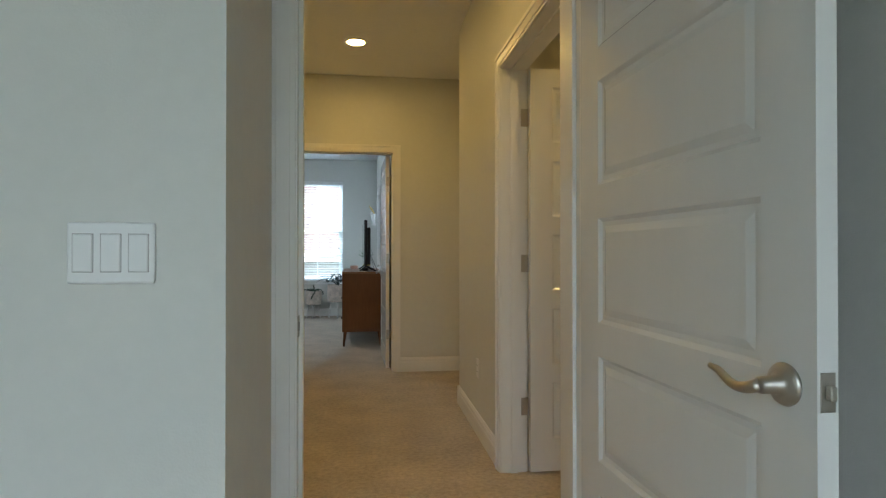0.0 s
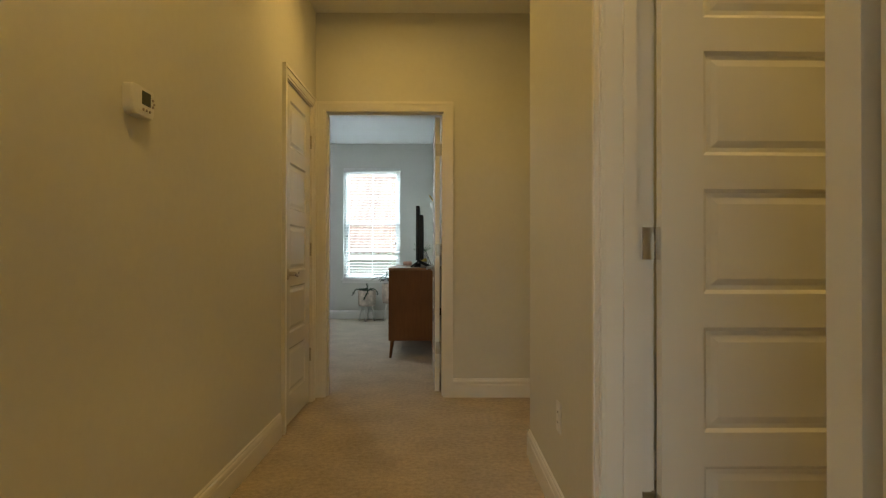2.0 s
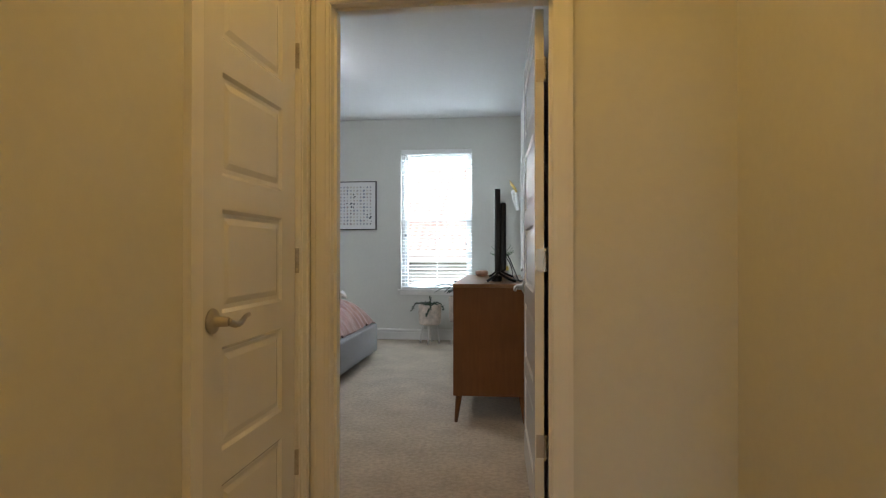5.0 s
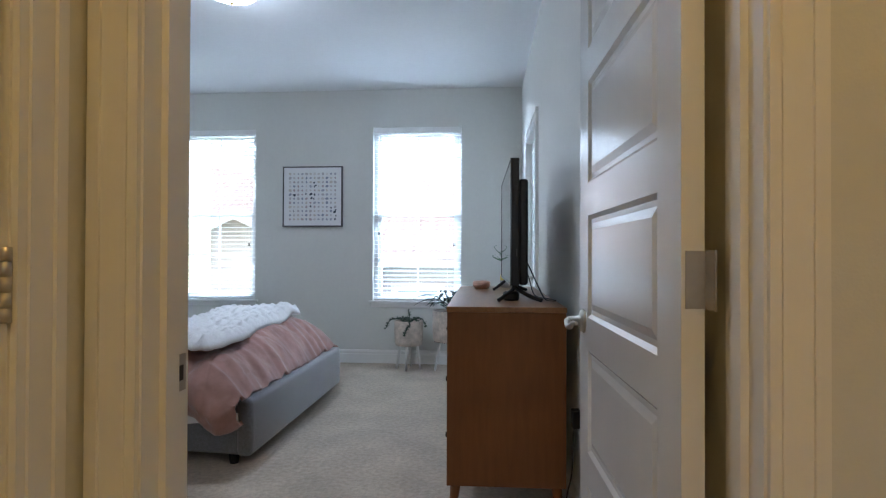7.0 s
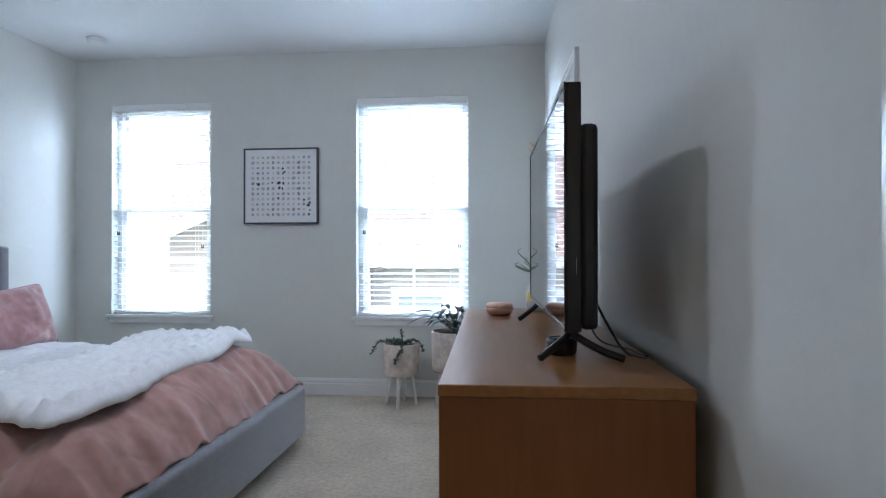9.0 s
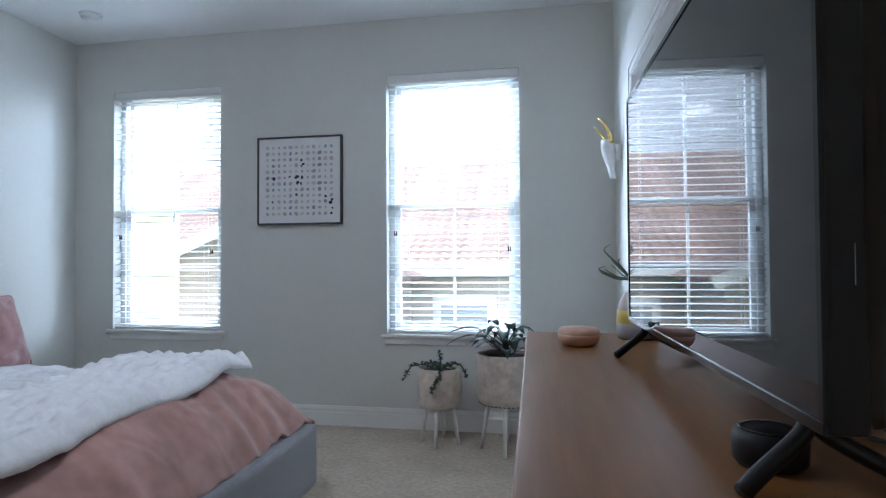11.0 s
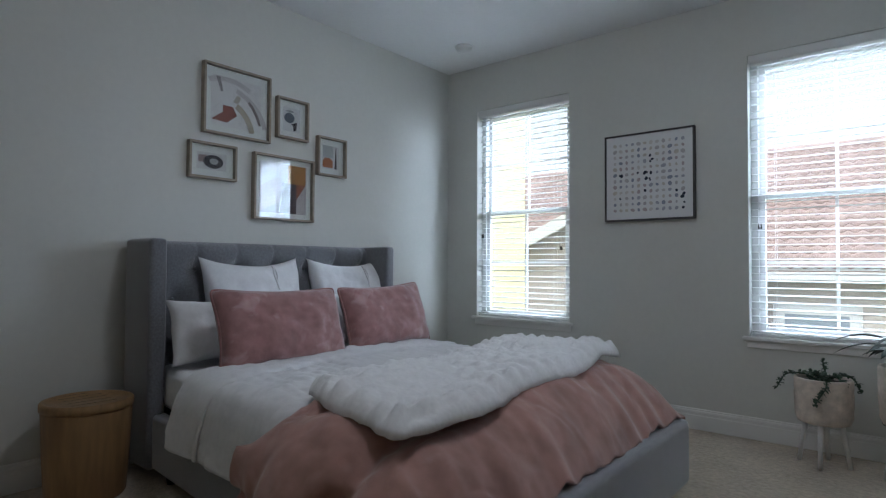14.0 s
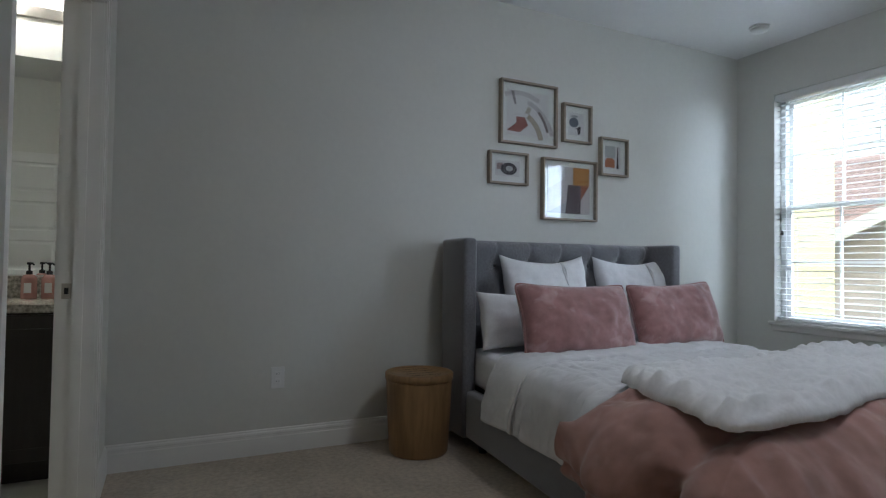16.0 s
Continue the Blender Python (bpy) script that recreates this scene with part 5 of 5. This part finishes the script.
frame_art(8.012, 8.458, 1.815, 2.232, [((0.74, 0.70, 0.70), [(0, 0), (1, 0), (1, 1), (0, 1)]), ((0.55, 0.50, 0.51), arc(0.2, -0.1, 0.86, 0.96, 0.2, 1.25)),
          ((0.45, 0.37, 0.29), arc(0.1, -0.15, 0.66, 0.78, 0.15, 1.0)), ((0.20, 0.15, 0.15), arc(0.0, -0.1, 0.98, 1.04, 0.25, 0.75)), ((0.58, 0.53, 0.54), arc(0.3, 0.1, 0.80, 0.90, 1.0, 2.0)),
          ((0.30, 0.10, 0.08), [(0.0, 0.10), (0.22, 0.28), (0.22, 0.42), (0.42, 0.42), (0.50, 0.25), (0.30, 0.08)]), ((0.48, 0.42, 0.36), [(0.42, 0.52), (0.50, 0.68), (0.58, 0.64), (0.52, 0.5)]), ((0.30, 0.26, 0.27), [(0.08, 0.98), (0.16, 0.98), (0.22, 0.70), (0.18, 0.68)])],
          "abstract print in a deep pale oak frame")
frame_art(8.510, 8.755, 1.872, 2.140, [((0.68, 0.66, 0.67), [(0, 0), (1, 0), (1, 1), (0, 1)]), ((0.10, 0.11, 0.15), disc(0.36, 0.56, 0.30, 0.22)), ((0.03, 0.02, 0.03), [(0.45, 0.30), (0.80, 0.42), (0.78, 0.1), (0.62, 0.02), (0.58, 0.25)]), ((0.35, 0.35, 0.37), disc(0.38, 0.84, 0.25, 0.05))],
          "small abstract print with dark ovals in oak frame", 0.042)
frame_art(7.932, 8.228, 1.545, 1.757, [((0.66, 0.63, 0.63), [(0, 0), (1, 0), (1, 1), (0, 1)]), ((0.34, 0.24, 0.24), [(0.05, 0.40), (0.30, 0.40), (0.30, 0.85), (0.05, 0.80)]), ((0.07, 0.06, 0.07), disc(0.55, 0.48, 0.34, 0.40)), ((0.46, 0.44, 0.45), disc(0.57, 0.50, 0.15, 0.18))],
          "small print with a dark ring in oak frame", 0.042)
frame_art(8.345, 8.805, 1.332, 1.750, [((0.56, 0.50, 0.51), [(0, 0), (1, 0), (1, 1), (0, 1)]), ((0.42, 0.40, 0.44), [(0, 0), (0.55, 0.30), (0.55, 0), (0, 0)][:3]), ((0.09, 0.06, 0.07), [(0.42, 0.0), (0.78, 0.0), (0.78, 0.62), (0.48, 0.62)]), ((0.45, 0.20, 0.05), [(0.60, 0.62), (0.98, 0.62), (0.98, 1.0), (0.60, 1.0)]), ((0.30, 0.09, 0.05), [(0.78, 0.30), (0.98, 0.62), (0.78, 0.62)]), ((0.65, 0.63, 0.64), [(0, 0.5), (0.4, 0.75), (0.4, 1), (0, 1)])],
          "large geometric print in glazed oak frame", 0.035)
frame_art(8.836, 9.090, 1.667, 1.940, [((0.66, 0.63, 0.64), [(0, 0), (1, 0), (1, 1), (0, 1)]), ((0.45, 0.45, 0.47), [(0, 0.48), (0.65, 0.48), (0.65, 1), (0, 1)]), ((0.42, 0.13, 0.05), [(0, 0.05), (0.62, 0.05), (0.62, 0.36), (0.45, 0.47), (0.15, 0.47), (0, 0.32)]), ((0.05, 0.03, 0.04), [(0.74, 0.02), (0.88, 0.02), (0.84, 0.98), (0.81, 0.98)])],
          "small print with orange shape in oak frame", 0.042)

# ---------------------------------------------------------------- resin skull on the wall
sk = thing("wall_skull", pose(EAST(10.0), 10.0, 1.70, 0, 0, 0), "white resin animal skull with gold horns", "wall decoration")
sk.scale = (0.86, 0.86, 0.86)


def skull_fn(u, v):
    a = 2 * math.pi * u
    z = 0.125 - 0.27 * v
    w = 0.062 * (1 - 0.68 * v ** 1.2) * (1 if v > 0.06 else (v / 0.06) ** 0.5) * (1 if v < 0.96 else max(0.05, ((1 - v) / 0.04)) ** 0.5)
    dpt = 0.055 * (1 - 0.45 * v) * (0.7 + 0.3 * math.sin(math.pi * min(1, v * 1.4)))
    x, y = -0.055 - dpt * math.cos(a) - 0.04 * (1 - v), w * math.sin(a)
    for s in (-1, 1):
        k = math.exp(-(((y - s * 0.045) / 0.017) ** 2 + ((z - 0.055) / 0.022) ** 2))
        x += 0.020 * k if math.cos(a) > -0.2 else 0
    return Vector((x, y, z))


part("skull", grid_mesh(bmesh.new(), 48, 50, skull_fn, True), BONE, sk, "", True)
part("mount", box(bmesh.new(), -0.07, 0, -0.02, 0.02, -0.02, 0.09, 0.006, 2), BONE, sk)
for s in (-1, 1):
    bm = bmesh.new()
    tube(bm, curve_pts([(-0.07, s * 0.045, 0.10), (-0.08, s * 0.085, 0.125), (-0.11, s * 0.125, 0.175), (-0.15, s * 0.135, 0.225), (-0.165, s * 0.120, 0.24)], 6), 0.018, 12, 0.15)
    part("horn", bm, BRASSY, sk, "polished gold horn", True)

# ---------------------------------------------------------------- bathroom seen through its door
van = thing("bath_vanity", label="dark espresso bathroom vanity cabinet", category="vanity")
part("cabinet", box(bmesh.new(), -4.095, -3.57, 4.55, 5.722, 0.10, 0.78), ESPRESSO, van)
part("toe_kick", box(bmesh.new(), -4.095, -3.63, 4.55, 5.722, 0.013, 0.10), ESPRESSO, van)
for k in range(3):
    y0 = 4.56 + k * 0.42
    dr = part("cabinet_door", box(bmesh.new(), -3.569, -3.55, y0 + 0.004, y0 + 0.412, 0.12, 0.77, 0.003, 1), ESPRESSO, van)
    part("door_field", box(bmesh.new(), -3.5495, -3.546, y0 + 0.06, y0 + 0.356, 0.18, 0.71, 0.003, 1), ESPRESSO, dr)
ct = thing("granite_counter", label="speckled granite vanity top with backsplash", category="countertop")
part("slab", box(bmesh.new(), -4.096, -3.53, 4.54, 5.723, 0.781, 0.82, 0.004, 2), GRANITE, ct)
part("backsplash", box(bmesh.new(), -4.096, -4.075, 4.54, 5.723, 0.8205, 0.93, 0.002, 1), GRANITE, ct)
mr = thing("bath_mirror", label="large frameless mirror above the vanity", category="mirror")
part("glass", box(bmesh.new(), -4.098, -4.092, 4.6, 5.72, 0.935, 2.08), MIRROR, mr)
for y in (5.48, 5.565):
    sb = thing("soap_bottle", pose(-3.93, y, 0.821), "pink soap bottle with black pump on the vanity", "bottle", "soap bottles")
    part("bottle", lathe(bmesh.new(), [(0, 0), (0.032, 0), (0.034, 0.006), (0.034, 0.10), (0.024, 0.118), (0.012, 0.122), (0, 0.122)], 24), PINKGL, sb, "", True)
    pm = part("pump", lathe(bmesh.new(), [(0, 0.12), (0.014, 0.12), (0.014, 0.138), (0.005, 0.142), (0.005, 0.170), (0.012, 0.172), (0.012, 0.182), (0, 0.182)], 16), BLACK, sb, "", True)
    part("spout", tube(bmesh.new(), [(0, 0, 0.177), (0.02, 0.015, 0.178), (0.034, 0.024, 0.170)], 0.004, 8), BLACK, pm)
    part("paper_label", box(bmesh.new(), 0.028, 0.0346, -0.015, 0.015, 0.03, 0.08), MATTE, sb)
yc = part("yellow_cloth", grid_mesh(bmesh.new(), 30, 30, lambda u, v: Vector((-2.985 + (u - 0.5) * 0.17, 5.79 + (v - 0.5) * 0.13, 0.018 + max(0.0, 0.10 * (1 - ((2 * u - 1) ** 2 + (2 * v - 1) ** 2) / 1.2) + 0.02 * fbm(u * 5, v * 5, 3))))), VYELL, None, "", True)
tagged(thicken(yc, 0.004), "crumpled yellow cloth on the floor at the bathroom doorway", "cloth")
vl = thing("vanity_light", pose(-4.10, 5.2, 2.32), "brushed nickel vanity light with lit glass shades", "wall lamp")
part("bar", box(bmesh.new(), 0, 0.02, -0.35, 0.55, -0.03, 0.03, 0.004, 1), NICKEL, vl)
for y in (-0.25, 0.10, 0.45):
    a = part("arm", tube(bmesh.new(), [(0.02, y, 0), (0.10, y, -0.01), (0.12, y, 0.03)], 0.007, 8), NICKEL, vl)
    part("shade", lathe(bmesh.new(), [(0.025, 0.03), (0.05, 0.07), (0.065, 0.14), (0.060, 0.14), (0.045, 0.07), (0.02, 0.034)], 24, pose(0.12, y, 0)), VANLIGHT, a, "lit frosted glass shade", True)

# ---------------------------------------------------------------- outdoors
GZ = -3.4
structure("ground", box(bmesh.new(), -400, 400, -400, 400, GZ - 0.3, GZ), GRASSM, "lawn between the houses")
nb = thing("neighbour_house", label="neighbouring house with terracotta tile roof and beige walls", category="house")
NY, EZ = 17.6, 0.90
wallb = bmesh.new()
part("wall", box(wallb, -11.8, 12, NY, NY + 10, GZ, EZ), STUCCOB, nb, "beige stucco wall")
part("fascia", box(bmesh.new(), -12.0, 12.2, NY - 0.42, NY - 0.38, EZ - 0.06, EZ + 0.14), EXTWHITE, nb)
part("soffit", box(bmesh.new(), -12.0, 12.2, NY - 0.38, NY, EZ - 0.04, EZ), EXTWHITE, nb)
for cx in (-1.75, -0.05, 3.2, 5.6):
    w = part("window", box(bmesh.new(), cx - 0.62, cx + 0.62, NY - 0.05, NY + 0.01, -1.15, 0.42, 0.01, 1), EXTWHITE, nb, "white-trimmed sash window")
    part("pane", box(bmesh.new(), cx - 0.45, cx + 0.45, NY - 0.056, NY - 0.05, -0.98, -0.38), EXTGLASS, w)
    part("pane", box(bmesh.new(), cx - 0.45, cx + 0.45, NY - 0.056, NY - 0.05, -0.30, 0.26), EXTGLASS, w)


def tile_course(x0, x1, pitch=0.20):
    """One course of S tiles as a strip with a waved lower edge."""
    bm = bmesh.new()
    n = int((x1 - x0) / pitch)
    per = 8
    lo, hi, un = [], [], []
    for i in range(n * per + 1):
        x = x0 + pitch * i / per
        w = 0.026 * math.sin(2 * math.pi * i / per)
        lo.append(bm.verts.new((x, 0.0, w + 0.040)))
        hi.append(bm.verts.new((x, 0.42, w * 0.8)))
        un.append(bm.verts.new((x, 0.006, w + 0.018)))
    for i in range(len(lo) - 1):
        bm.faces.new((lo[i], lo[i + 1], hi[i + 1], hi[i]))
        bm.faces.new((un[i], un[i + 1], lo[i + 1], lo[i]))
    return mesh_of("tile_course", bm, TERRA, True)


slope = 31.0
roof = part("roof", box(bmesh.new(), -12.0, 12.2, 0, 5.2, -0.08, -0.04), TERRA, nb, "terracotta S-tile roof")
roof.matrix_world = pose(0, NY - 0.45, EZ + 0.12, slope, 0, 0)
tc_mesh = tile_course(-12.0, 12.2)
for i in range(22):
    c = part("tile_course", tc_mesh, TERRA, roof)
    c.location = (0, 0.235 * i, 0)
part("ridge", cyl(bmesh.new(), (-12.0, 5.2, 0.0), (12.2, 5.2, 0.0), 0.13, seg=12), TERRA, roof)

# lower gable with white rake boards
gb = thing("neighbour_gable", label="grey-sided gable wing with white rake boards and tile roof", category="house")
GX, GW, GY, GE, GP = -5.0, 2.2, 15.6, 0.88, 0.99
bm = bmesh.new()
front = [(GX - GW, GZ), (GX + GW, GZ), (GX + GW, GE), (GX, GE + GP), (GX - GW, GE)]
a = [bm.verts.new((x, GY, z)) for x, z in front]
b2 = [bm.verts.new((x, GY + 4.0, z)) for x, z in front]
bm.faces.new(a)
bm.faces.new(b2[::-1])
for i in range(5):
    bm.faces.new((a[i], b2[i], b2[(i + 1) % 5], a[(i + 1) % 5]))
part("wall", bm, STUCCOG, gb)
for z in [GZ + 0.2 * i for i in range(22)]:
    part("siding_board", box(bmesh.new(), GX - GW, GX + GW, GY - 0.02, GY - 0.002, z, z + 0.185), STUCCOG, gb)
ang = math.degrees(math.atan2(GP, GW))
for s in (-1, 1):
    r = part("roof_slope", box(bmesh.new(), 0, 2.75, -0.35, 4.2, 0.02, 0.10), TERRA, gb)
    r.matrix_world = pose(GX, GY, GE + GP + 0.02, 0, ang, 0) if s > 0 else pose(GX, GY, GE + GP + 0.02, 0, 180 - ang, 0) @ pose(0, 0, 0, 180, 0, 0) @ pose(0, -3.85, 0)
    rk = part("rake_board", box(bmesh.new(), 0, 2.72, -0.39, -0.35, -0.12, 0.08), EXTWHITE, gb)
    rk.matrix_world = pose(GX, GY, GE + GP + 0.02, 0, ang, 0) if s > 0 else pose(GX, GY, GE + GP + 0.02, 0, 180 - ang, 0) @ pose(0, 0, 0, 180, 0, 0) @ pose(0, 0.74, 0)
w = part("window", box(bmesh.new(), GX + 0.9, GX + 1.9, GY - 0.06, GY - 0.021, -1.2, -0.25, 0.01, 1), EXTWHITE, gb)
part("pane", box(bmesh.new(), GX + 1.02, GX + 1.78, GY - 0.066, GY - 0.06, -1.08, -0.37), EXTGLASS, w)

yb = thing("yellow_wing", label="projecting yellow stucco wing of the house", category="house")
part("wall", box(bmesh.new(), -8.0, -3.36, YB + 0.17, 11.12, GZ, 6.0), STUCCOY, yb)
part("roof", box(bmesh.new(), -8.3, -3.1, YB + 0.17, 11.45, 6.0, 6.25), TERRA, yb)
